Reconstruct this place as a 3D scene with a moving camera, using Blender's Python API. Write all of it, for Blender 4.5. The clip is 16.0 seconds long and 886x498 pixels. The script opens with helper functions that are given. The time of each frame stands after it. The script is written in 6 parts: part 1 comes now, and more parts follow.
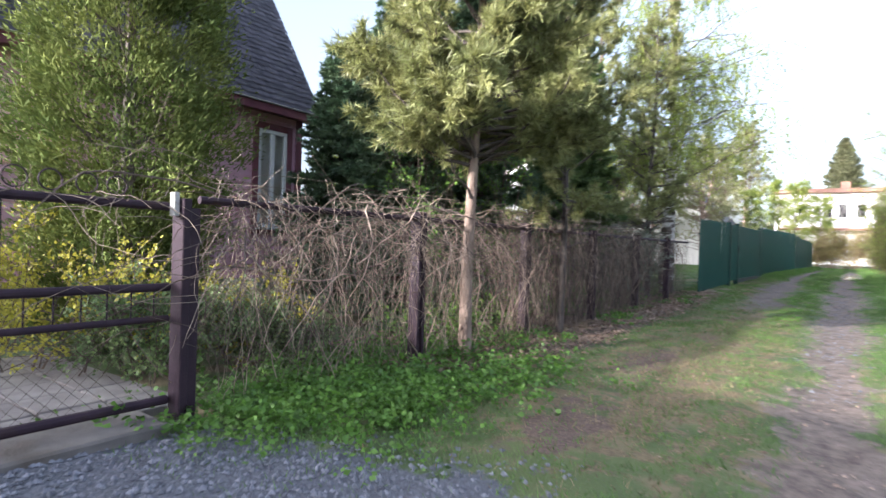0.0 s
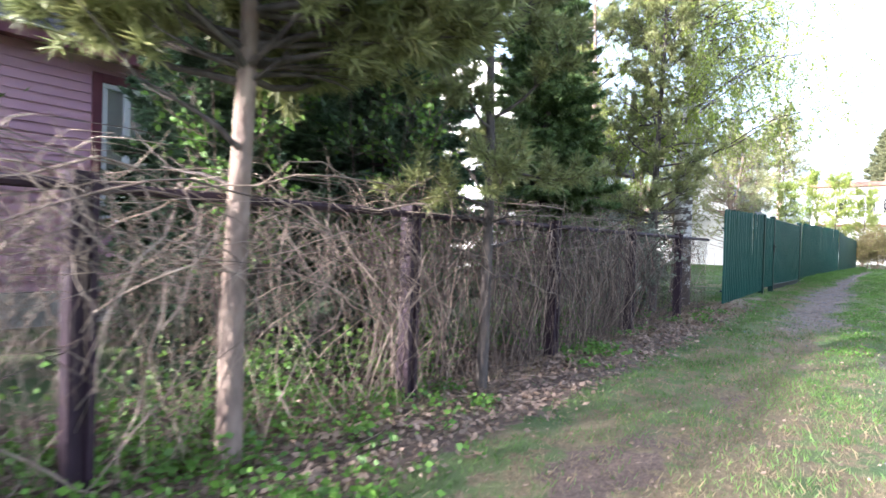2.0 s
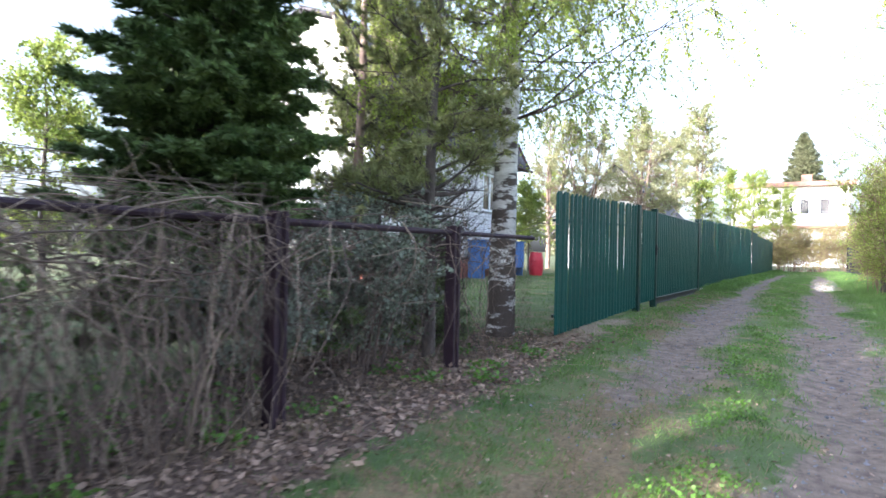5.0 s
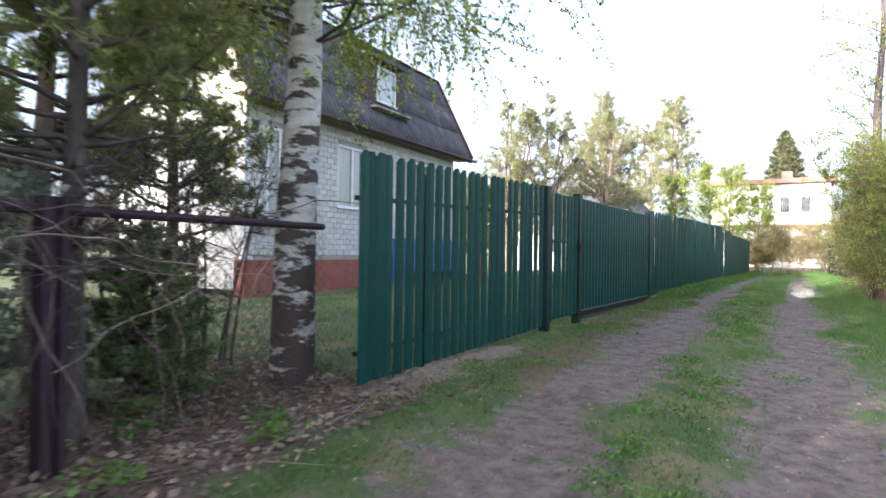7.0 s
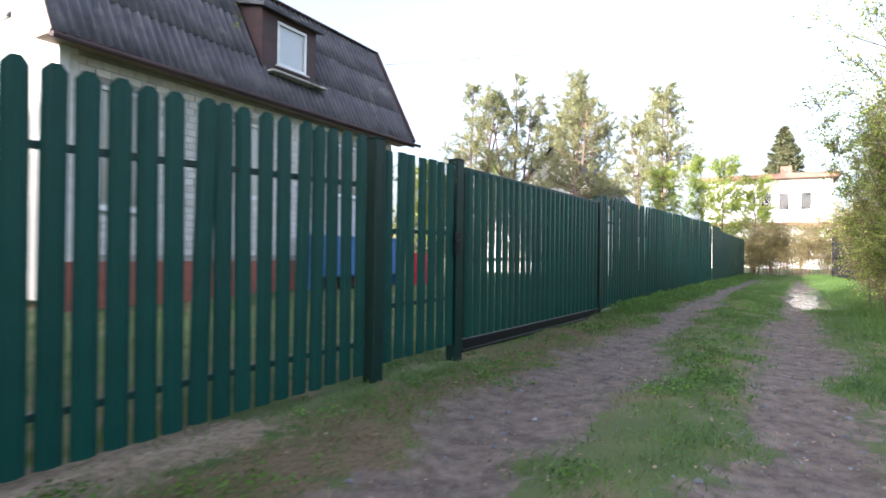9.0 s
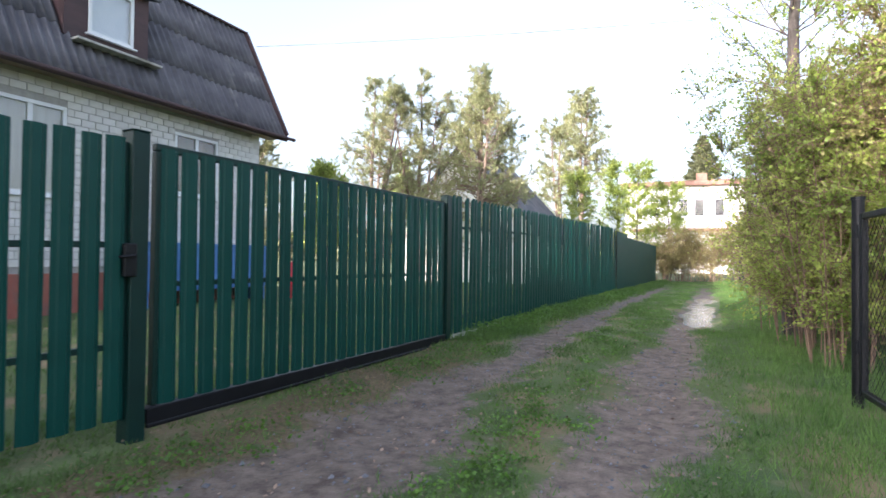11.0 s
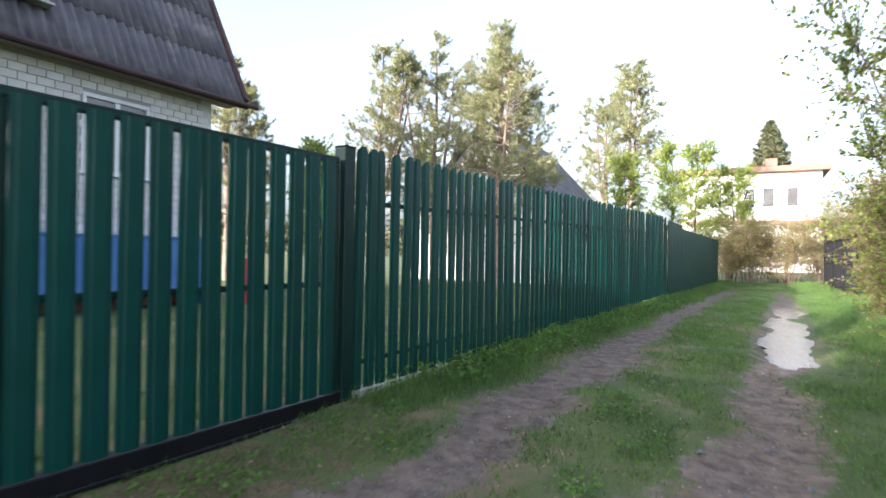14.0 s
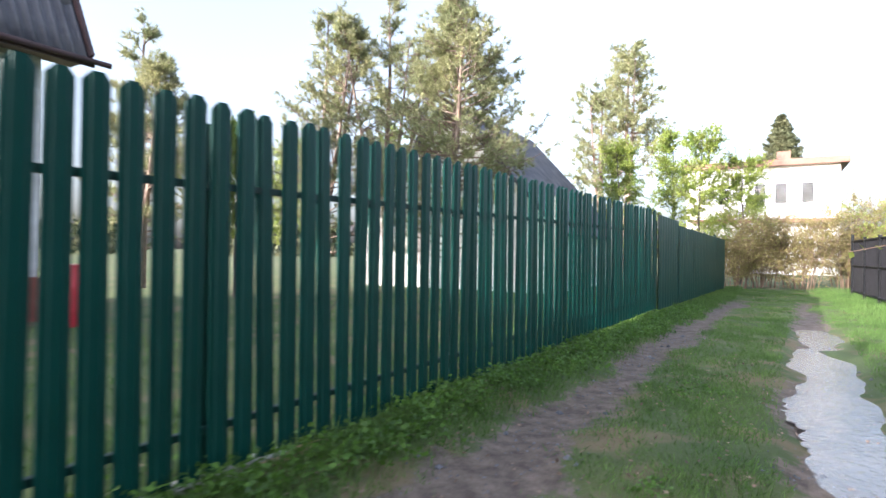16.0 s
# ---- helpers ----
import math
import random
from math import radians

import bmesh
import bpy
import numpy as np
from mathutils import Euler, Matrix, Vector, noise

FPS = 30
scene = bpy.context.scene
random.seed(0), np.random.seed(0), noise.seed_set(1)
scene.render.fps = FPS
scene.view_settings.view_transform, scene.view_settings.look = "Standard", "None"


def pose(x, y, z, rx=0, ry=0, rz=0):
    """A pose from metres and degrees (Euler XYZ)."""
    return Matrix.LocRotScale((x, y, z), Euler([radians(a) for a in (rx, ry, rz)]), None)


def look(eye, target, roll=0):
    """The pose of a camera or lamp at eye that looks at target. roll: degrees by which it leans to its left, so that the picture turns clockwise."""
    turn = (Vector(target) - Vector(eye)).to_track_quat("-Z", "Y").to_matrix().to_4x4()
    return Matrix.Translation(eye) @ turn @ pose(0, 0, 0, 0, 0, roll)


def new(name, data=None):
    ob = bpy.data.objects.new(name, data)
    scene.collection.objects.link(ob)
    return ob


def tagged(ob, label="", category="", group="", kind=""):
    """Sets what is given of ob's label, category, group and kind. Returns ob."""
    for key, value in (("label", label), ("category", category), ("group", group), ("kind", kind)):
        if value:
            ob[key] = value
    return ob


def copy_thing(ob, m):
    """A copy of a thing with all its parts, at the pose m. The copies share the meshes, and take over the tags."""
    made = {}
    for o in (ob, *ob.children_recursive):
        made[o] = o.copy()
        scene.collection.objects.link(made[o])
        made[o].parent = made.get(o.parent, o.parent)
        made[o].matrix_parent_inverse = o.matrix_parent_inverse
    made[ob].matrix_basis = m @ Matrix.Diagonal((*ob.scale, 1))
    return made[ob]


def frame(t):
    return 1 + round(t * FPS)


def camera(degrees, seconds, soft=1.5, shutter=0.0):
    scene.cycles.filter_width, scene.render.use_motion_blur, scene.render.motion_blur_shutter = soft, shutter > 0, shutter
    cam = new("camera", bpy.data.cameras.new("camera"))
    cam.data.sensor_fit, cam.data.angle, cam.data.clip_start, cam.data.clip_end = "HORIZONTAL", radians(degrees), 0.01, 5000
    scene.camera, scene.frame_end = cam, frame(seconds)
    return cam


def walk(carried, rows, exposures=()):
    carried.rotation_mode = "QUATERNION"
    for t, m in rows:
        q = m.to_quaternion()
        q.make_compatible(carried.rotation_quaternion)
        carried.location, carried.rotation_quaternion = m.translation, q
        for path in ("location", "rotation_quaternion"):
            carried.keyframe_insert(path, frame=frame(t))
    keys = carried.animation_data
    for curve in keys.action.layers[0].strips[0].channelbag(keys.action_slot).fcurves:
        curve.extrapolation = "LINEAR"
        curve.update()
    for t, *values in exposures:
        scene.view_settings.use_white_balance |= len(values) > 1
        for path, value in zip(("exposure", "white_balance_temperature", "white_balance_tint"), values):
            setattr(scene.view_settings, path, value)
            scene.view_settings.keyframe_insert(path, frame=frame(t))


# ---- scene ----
cam = camera(77.2, 16.0, shutter=0.4)
METRES, EYE, TILT, LEAN, TURN = 26.4, 1.24, 0.0, 0.0, 34.5
ROWS = [
    (0.0, 0.0, 0.0, 0.0, 0.02, -0.52, -1.87),
    (0.5, 0.0094, 0.0328, -0.0004, 4.26, -0.8, -1.82),
    (1.0, 0.0243, 0.0619, 0.0012, 4.1, -0.8, -1.76),
    (1.5, 0.0423, 0.0927, 0.0005, 4.03, -0.77, -1.73),
    (2.0, 0.0602, 0.1215, 0.0012, 2.48, -0.68, -1.72),
    (2.5, 0.0789, 0.1514, 0.0015, 2.21, -0.61, -1.7),
    (3.0, 0.0989, 0.1784, 0.0023, -0.02, -0.51, -1.7),
    (3.5, 0.1219, 0.2068, 0.0027, -0.64, -0.38, -1.61),
    (4.0, 0.1442, 0.2328, 0.0022, -2.23, -0.19, -1.47),
    (6.5, 0.2547, 0.3611, 0.0033, -3.47, 0.26, -0.9),
    (7.0, 0.2755, 0.389, 0.002, -4.13, 0.33, -0.84),
    (7.5, 0.2977, 0.4201, 0.0014, -4.14, 0.28, -0.86),
    (8.0, 0.3187, 0.4478, 0.0017, -4.12, 0.42, -0.79),
    (8.5, 0.3392, 0.4756, 0.0017, -4.06, 0.42, -0.78),
    (9.0, 0.3611, 0.5035, 0.0016, -4.13, 0.44, -0.76),
    (9.5, 0.3843, 0.5277, 0.003, -5.15, 0.53, -0.65),
    (10.0, 0.4076, 0.5451, 0.0044, -6.93, 0.81, -0.54),
    (12.5, 0.4617, 0.6045, 0.0093, -12.66, 0.71, -1.1),
    (13.0, 0.4718, 0.6295, 0.0084, -8.95, 0.54, -1.05),
    (13.5, 0.4859, 0.6557, 0.0086, -7.01, 0.44, -0.98),
    (14.0, 0.5024, 0.688, 0.0089, -5.11, 0.33, -0.92),
    (14.5, 0.5181, 0.718, 0.0113, -4.68, 0.34, -0.92),
    (15.0, 0.5346, 0.7488, 0.0126, -4.15, 0.33, -0.92),
    (15.5, 0.5533, 0.7759, 0.0132, -4.41, 0.39, -0.89),
    (16.0, 0.5768, 0.8044, 0.012, -4.37, 0.38, -0.82),
]
walk(cam, [(t, pose(0, 0, EYE, TILT, LEAN, TURN) @ pose(METRES * x, METRES * y, METRES * z, 90 + pitch, roll, yaw)) for t, x, y, z, yaw, pitch, roll in ROWS], exposures=[(0.0, 1.98, 5550, 15), (0.5, 2.32, 5450, 16), (2.0, 2.62, 5380, 15), (4.0, 2.6, 5350, 14), (7.0, 2.15, 5700, 15), (12.5, 2.03, 5750, 14), (16.0, 2.05, 5650, 14)])

# ---- sky and sun: low evening sun behind the walker and to the left ----
SUN_XY, SUN_UP = Vector((-0.42, -0.91)), 15.0
world = bpy.data.worlds.new("sky")
scene.world = world
world.use_nodes = True
wn = world.node_tree
sky = wn.nodes.new("ShaderNodeTexSky")
sky.sky_type, sky.sun_disc = "NISHITA", False
sky.sun_elevation, sky.sun_rotation = radians(SUN_UP), math.atan2(SUN_XY.x, SUN_XY.y)
sky.air_density, sky.dust_density, sky.ozone_density = 1.0, 5.0, 1.0
haze = wn.nodes.new("ShaderNodeHueSaturation")
haze.inputs["Saturation"].default_value = 0.5
wn.links.new(sky.outputs[0], haze.inputs["Color"])
wn.links.new(haze.outputs[0], wn.nodes["Background"].inputs[0])
wn.nodes["Background"].inputs[1].default_value = 0.15
sun = new("sun", bpy.data.lights.new("sun", "SUN"))
sun.data.energy, sun.data.angle, sun.data.color = 3.0, radians(0.6), (1.0, 0.87, 0.70)
sun.matrix_world = look((SUN_XY.x * 50, SUN_XY.y * 50, 50 * math.tan(radians(SUN_UP))), (0, 0, 0))


# ---- materials ----
def mat(name, c1, c2, scale=6.0, rough=0.8, metal=0.0, bump=0.3, fine=60.0, vary=0.0, through_light=0.0, spec=0.5, stretch=(1, 1, 1), dist=0.01, c3=None, s3=1.2, t3=0.55, by_object=False):
    """Two-scale procedural surface: c1/c2 mottled by noise, optional stain colour c3, fine bump, variation by piece."""
    m = bpy.data.materials.new(name)
    m.use_nodes = True
    nt = m.node_tree
    n, l = nt.nodes, nt.links
    b = n["Principled BSDF"]
    tc, mp = n.new("ShaderNodeTexCoord"), n.new("ShaderNodeMapping")
    mp.inputs["Scale"].default_value = stretch
    l.new(tc.outputs["Object"], mp.inputs[0])
    a = n.new("ShaderNodeTexNoise")
    a.inputs["Scale"].default_value, a.inputs["Detail"].default_value = scale, 5
    l.new(mp.outputs[0], a.inputs["Vector"])
    r = n.new("ShaderNodeValToRGB")
    r.color_ramp.elements[0].position, r.color_ramp.elements[1].position = 0.32, 0.68
    r.color_ramp.elements[0].color, r.color_ramp.elements[1].color = (*c1, 1), (*c2, 1)
    l.new(a.outputs["Fac"], r.inputs[0])
    col = r.outputs[0]
    f = n.new("ShaderNodeTexNoise")
    f.inputs["Scale"].default_value, f.inputs["Detail"].default_value = fine, 4
    l.new(mp.outputs[0], f.inputs["Vector"])
    if c3:
        s = n.new("ShaderNodeTexNoise")
        s.inputs["Scale"].default_value, s.inputs["Detail"].default_value = s3, 6
        l.new(mp.outputs[0], s.inputs["Vector"])
        sr = n.new("ShaderNodeValToRGB")
        sr.color_ramp.elements[0].position, sr.color_ramp.elements[1].position = t3, t3 + 0.12
        l.new(s.outputs["Fac"], sr.inputs[0])
        mx = n.new("ShaderNodeMixRGB")
        l.new(sr.outputs[0], mx.inputs[0]), l.new(col, mx.inputs[1])
        mx.inputs[2].default_value = (*c3, 1)
        col = mx.outputs[0]
    if vary:
        if by_object:
            g = n.new("ShaderNodeObjectInfo")
            src = g.outputs["Random"]
        else:
            g = n.new("ShaderNodeNewGeometry")
            src = g.outputs["Random Per Island"]
        mr = n.new("ShaderNodeMapRange")
        mr.inputs["To Min"].default_value, mr.inputs["To Max"].default_value = 1 - vary, 1 + vary
        l.new(src, mr.inputs["Value"])
        hs = n.new("ShaderNodeHueSaturation")
        l.new(mr.outputs[0], hs.inputs["Value"]), l.new(col, hs.inputs["Color"])
        col = hs.outputs[0]
    l.new(col, b.inputs["Base Color"])
    rr = n.new("ShaderNodeMapRange")
    rr.inputs["To Min"].default_value, rr.inputs["To Max"].default_value = max(rough - 0.12, 0.02), min(rough + 0.12, 1)
    l.new(f.outputs["Fac"], rr.inputs["Value"]), l.new(rr.outputs[0], b.inputs["Roughness"])
    b.inputs["Metallic"].default_value = metal
    b.inputs["Specular IOR Level"].default_value = spec
    if bump:
        bp = n.new("ShaderNodeBump")
        bp.inputs["Strength"].default_value, bp.inputs["Distance"].default_value = bump, dist
        l.new(f.outputs["Fac"], bp.inputs["Height"]), l.new(bp.outputs[0], b.inputs["Normal"])
    if through_light:
        t, ms = n.new("ShaderNodeBsdfTranslucent"), n.new("ShaderNodeMixShader")
        ms.inputs[0].default_value = through_light
        l.new(col, t.inputs[0])
        l.new(b.outputs[0], ms.inputs[1]), l.new(t.outputs[0], ms.inputs[2])
        l.new(ms.outputs[0], n["Material Output"].inputs[0])
    return m


M_GREEN = mat("green_painted_steel", (0.002, 0.045, 0.036), (0.0035, 0.055, 0.045), 3, 0.46, spec=0.25, bump=0.05, fine=90, vary=0.10, by_object=True, c3=(0.005, 0.052, 0.042), s3=2.2, t3=0.6)
M_GREEN_DK = mat("dark_green_steel", (0.003, 0.022, 0.018), (0.004, 0.028, 0.023), 4, 0.45, spec=0.3, bump=0.05)
M_BROWN = mat("brown_painted_steel", (0.026, 0.015, 0.023), (0.042, 0.024, 0.034), 9, 0.6, spec=0.25, bump=0.3, c3=(0.042, 0.024, 0.022), s3=5, t3=0.6)
M_WIRE = mat("rusty_wire", (0.05, 0.035, 0.028), (0.09, 0.06, 0.045), 20, 0.7, metal=0.4, bump=0)
M_BLACK = mat("black_painted_steel", (0.006, 0.0065, 0.009), (0.010, 0.0105, 0.013), 6, 0.45, spec=0.25, bump=0.1)
M_NET = mat("dark_net_sheet", (0.010, 0.009, 0.012), (0.022, 0.02, 0.026), 3, 0.8, bump=0.2)
M_BARK_PINE = mat("pine_bark", (0.15, 0.105, 0.085), (0.33, 0.25, 0.20), 9, 0.9, bump=0.9, fine=26, stretch=(1, 1, 0.45), dist=0.03, c3=(0.36, 0.21, 0.13), s3=3, t3=0.6)
M_BARK_DARK = mat("dark_bark", (0.055, 0.045, 0.042), (0.14, 0.115, 0.10), 12, 0.95, bump=0.9, fine=30, stretch=(1, 1, 0.4), dist=0.03)
M_TWIG = mat("dry_twig", (0.20, 0.15, 0.115), (0.36, 0.285, 0.225), 7, 0.85, bump=0.2, vary=0.35)
M_TWIG_DK = mat("dark_twig", (0.075, 0.055, 0.045), (0.15, 0.11, 0.09), 7, 0.9, bump=0.2, vary=0.3)
M_SHRUB_TWIG = mat("reddish_twig", (0.16, 0.105, 0.075), (0.28, 0.19, 0.135), 7, 0.85, bump=0.2, vary=0.3)
M_PINE = mat("pine_needles", (0.19, 0.22, 0.085), (0.32, 0.325, 0.13), 2.5, 0.5, bump=0, vary=0.4, through_light=0.3)
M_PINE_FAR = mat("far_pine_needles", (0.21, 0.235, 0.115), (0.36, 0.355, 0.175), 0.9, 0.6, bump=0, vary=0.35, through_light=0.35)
M_SPRUCE = mat("spruce_needles", (0.095, 0.16, 0.055), (0.19, 0.26, 0.085), 2.5, 0.5, bump=0, vary=0.45, through_light=0.25)
M_FIR = mat("dark_fir_needles", (0.055, 0.11, 0.06), (0.12, 0.18, 0.085), 2.5, 0.5, bump=0, vary=0.45, through_light=0.25)
M_THUJA = mat("thuja_scales", (0.085, 0.125, 0.035), (0.19, 0.215, 0.06), 1.6, 0.85, spec=0.15, bump=0, vary=0.35, through_light=0.15)
M_BIRCH_LEAF = mat("young_birch_leaves", (0.25, 0.34, 0.05), (0.38, 0.44, 0.09), 2, 0.5, bump=0, vary=0.3, through_light=0.45)
M_LEAF = mat("young_leaves", (0.20, 0.29, 0.05), (0.37, 0.41, 0.09), 2, 0.5, bump=0, vary=0.35, through_light=0.4)
M_LEAF_OLIVE = mat("olive_buds", (0.22, 0.21, 0.07), (0.36, 0.30, 0.12), 2, 0.6, bump=0, vary=0.35, through_light=0.35)
M_LEAF_GREY = mat("grey_green_leaves", (0.14, 0.18, 0.12), (0.30, 0.34, 0.27), 3, 0.6, bump=0, vary=0.35, through_light=0.25)
M_NETTLE = mat("fresh_ground_cover", (0.07, 0.155, 0.02), (0.14, 0.26, 0.04), 3, 0.5, bump=0, vary=0.35, through_light=0.3)
M_YELLOW = mat("yellow_spring_leaves", (0.36, 0.34, 0.03), (0.45, 0.42, 0.06), 3, 0.5, bump=0, vary=0.3, through_light=0.35)
M_GRASS = mat("grass_blades", (0.065, 0.14, 0.026), (0.145, 0.24, 0.055), 1.4, 0.6, bump=0, vary=0.4, through_light=0.3)
M_DRY = mat("dry_grass", (0.17, 0.13, 0.075), (0.28, 0.22, 0.125), 3, 0.8, bump=0, vary=0.4, through_light=0.2)
M_LITTER = mat("dead_leaves", (0.17, 0.115, 0.085), (0.34, 0.25, 0.19), 5, 0.8, bump=0, vary=0.45, through_light=0.1)
M_STONE = mat("grey_gravel_stones", (0.10, 0.105, 0.125), (0.21, 0.215, 0.24), 12, 0.8, bump=0.4, vary=0.35)
M_CONCRETE = mat("pale_concrete", (0.40, 0.38, 0.35), (0.56, 0.54, 0.50), 6, 0.9, bump=0.4, c3=(0.25, 0.24, 0.2), s3=3)
M_SAND = mat("sandy_soil", (0.26, 0.20, 0.14), (0.40, 0.32, 0.23), 5, 0.95, bump=0.7, fine=40, dist=0.02)
M_OLD_CONCRETE = mat("worn_concrete", (0.12, 0.105, 0.095), (0.20, 0.18, 0.16), 5, 0.95, bump=0.6, c3=(0.12, 0.10, 0.08), s3=3)
M_PLANK = mat("raw_plank", (0.42, 0.28, 0.17), (0.55, 0.40, 0.27), 8, 0.8, bump=0.3, stretch=(1, 0.2, 1))
M_BRICK = mat("white_silicate_brick", (0.62, 0.60, 0.57), (0.74, 0.72, 0.70), 5, 0.9, bump=0.35, vary=0.09, by_object=True)
M_BRICK_REST = mat("white_silicate_brick_field", (0.62, 0.60, 0.57), (0.74, 0.72, 0.70), 5, 0.9, bump=0.35, vary=0.09)
M_MORTAR = mat("grey_mortar", (0.34, 0.32, 0.30), (0.44, 0.42, 0.39), 9, 0.95, bump=0.4)
M_PLINTH = mat("red_painted_plinth", (0.30, 0.10, 0.075), (0.38, 0.14, 0.10), 4, 0.85, bump=0.4, c3=(0.24, 0.12, 0.10), s3=3)
M_SLATE = mat("weathered_corrugated_roof", (0.075, 0.072, 0.085), (0.14, 0.135, 0.15), 2.2, 0.75, bump=0.5, fine=30, c3=(0.20, 0.19, 0.195), s3=1.5, t3=0.58, vary=0.12)
M_FASCIA = mat("maroon_painted_board", (0.05, 0.030, 0.032), (0.085, 0.046, 0.046), 4, 0.7, bump=0.3, stretch=(1, 0.2, 1))
M_SOFFIT = mat("soffit_board", (0.22, 0.16, 0.11), (0.30, 0.22, 0.16), 4, 0.8, bump=0.2)
M_WHITE = mat("white_window_paint", (0.74, 0.75, 0.76), (0.82, 0.82, 0.82), 5, 0.45, bump=0.08)
M_PINK = mat("pink_siding", (0.60, 0.34, 0.44), (0.70, 0.42, 0.52), 3, 0.65, bump=0.2, fine=40, stretch=(1, 0.3, 1), vary=0.06, by_object=True)
M_MAROON = mat("maroon_trim", (0.13, 0.035, 0.055), (0.17, 0.05, 0.07), 4, 0.6, bump=0.1)
M_SHINGLE = mat("dark_shingle", (0.05, 0.047, 0.06), (0.085, 0.08, 0.095), 5, 0.9, bump=0.6, fine=110, vary=0.25)
M_CURTAIN = mat("pale_curtain", (0.60, 0.55, 0.46), (0.70, 0.66, 0.58), 3, 0.9, bump=0.1, stretch=(1, 6, 0.3))
M_BLUE = mat("blue_paint", (0.06, 0.16, 0.42), (0.09, 0.21, 0.50), 4, 0.6, bump=0.15)
M_RED = mat("red_plastic", (0.42, 0.02, 0.035), (0.50, 0.03, 0.05), 4, 0.45, bump=0.1)
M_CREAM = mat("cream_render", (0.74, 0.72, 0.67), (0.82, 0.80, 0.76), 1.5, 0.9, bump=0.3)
M_RUST = mat("rust_brown_metal", (0.20, 0.10, 0.07), (0.27, 0.14, 0.10), 4, 0.6, bump=0.1)
M_TREAD = mat("grey_paving_slab", (0.17, 0.15, 0.14), (0.25, 0.23, 0.21), 5, 0.9, bump=0.5, vary=0.12, by_object=True)
M_FAR_WOOD = mat("far_tree_foliage", (0.085, 0.10, 0.05), (0.16, 0.16, 0.08), 0.6, 0.8, bump=0, vary=0.3, through_light=0.2)


def birch_bark():
    m = mat("birch_bark", (0.50, 0.48, 0.45), (0.72, 0.70, 0.68), 6, 0.75, bump=0.5, fine=24, dist=0.02, stretch=(1, 1, 2.5))
    n, l = m.node_tree.nodes, m.node_tree.links
    b = n["Principled BSDF"]
    tc = n.new("ShaderNodeTexCoord")
    mp = n.new("ShaderNodeMapping")
    mp.inputs["Scale"].default_value = (3.2, 3.2, 9.0)
    l.new(tc.outputs["Object"], mp.inputs[0])
    a = n.new("ShaderNodeTexNoise")
    a.inputs["Scale"].default_value, a.inputs["Detail"].default_value, a.inputs["Roughness"].default_value = 1.0, 6, 0.6
    l.new(mp.outputs[0], a.inputs["Vector"])
    # rough dark bark at the foot of an old birch, thinning out upwards
    sp = n.new("ShaderNodeSeparateXYZ")
    l.new(tc.outputs["Object"], sp.inputs[0])
    h = n.new("ShaderNodeMapRange")
    h.inputs["From Min"].default_value, h.inputs["From Max"].default_value = 0.3, 3.2
    h.inputs["To Min"].default_value, h.inputs["To Max"].default_value = 0.14, -0.02
    l.new(sp.outputs[2], h.inputs["Value"])
    ad = n.new("ShaderNodeMath")
    l.new(a.outputs["Fac"], ad.inputs[0]), l.new(h.outputs[0], ad.inputs[1])
    r = n.new("ShaderNodeValToRGB")
    r.color_ramp.elements[0].position, r.color_ramp.elements[1].position = 0.53, 0.59
    l.new(ad.outputs[0], r.inputs[0])
    mx = n.new("ShaderNodeMixRGB")
    l.new(r.outputs[0], mx.inputs[0])
    l.new(b.inputs["Base Color"].links[0].from_socket, mx.inputs[1])
    mx.inputs[2].default_value = (0.075, 0.058, 0.048, 1)
    l.new(mx.outputs[0], b.inputs["Base Color"])
    return m


M_BIRCH = birch_bark()


def glass():
    m = bpy.data.materials.new("window_glass")
    m.use_nodes = True
    b = m.node_tree.nodes["Principled BSDF"]
    b.inputs["Base Color"].default_value = (0.9, 0.93, 0.95, 1)
    b.inputs["Roughness"].default_value, b.inputs["Transmission Weight"].default_value, b.inputs["IOR"].default_value = 0.02, 1.0, 1.45
    return m


M_GLASS = glass()


def water():
    m = mat("puddle_water", (0.12, 0.11, 0.10), (0.17, 0.155, 0.14), 3, 0.04, bump=0.5, fine=18, dist=0.02, spec=1.0)
    return m


M_WATER = water()


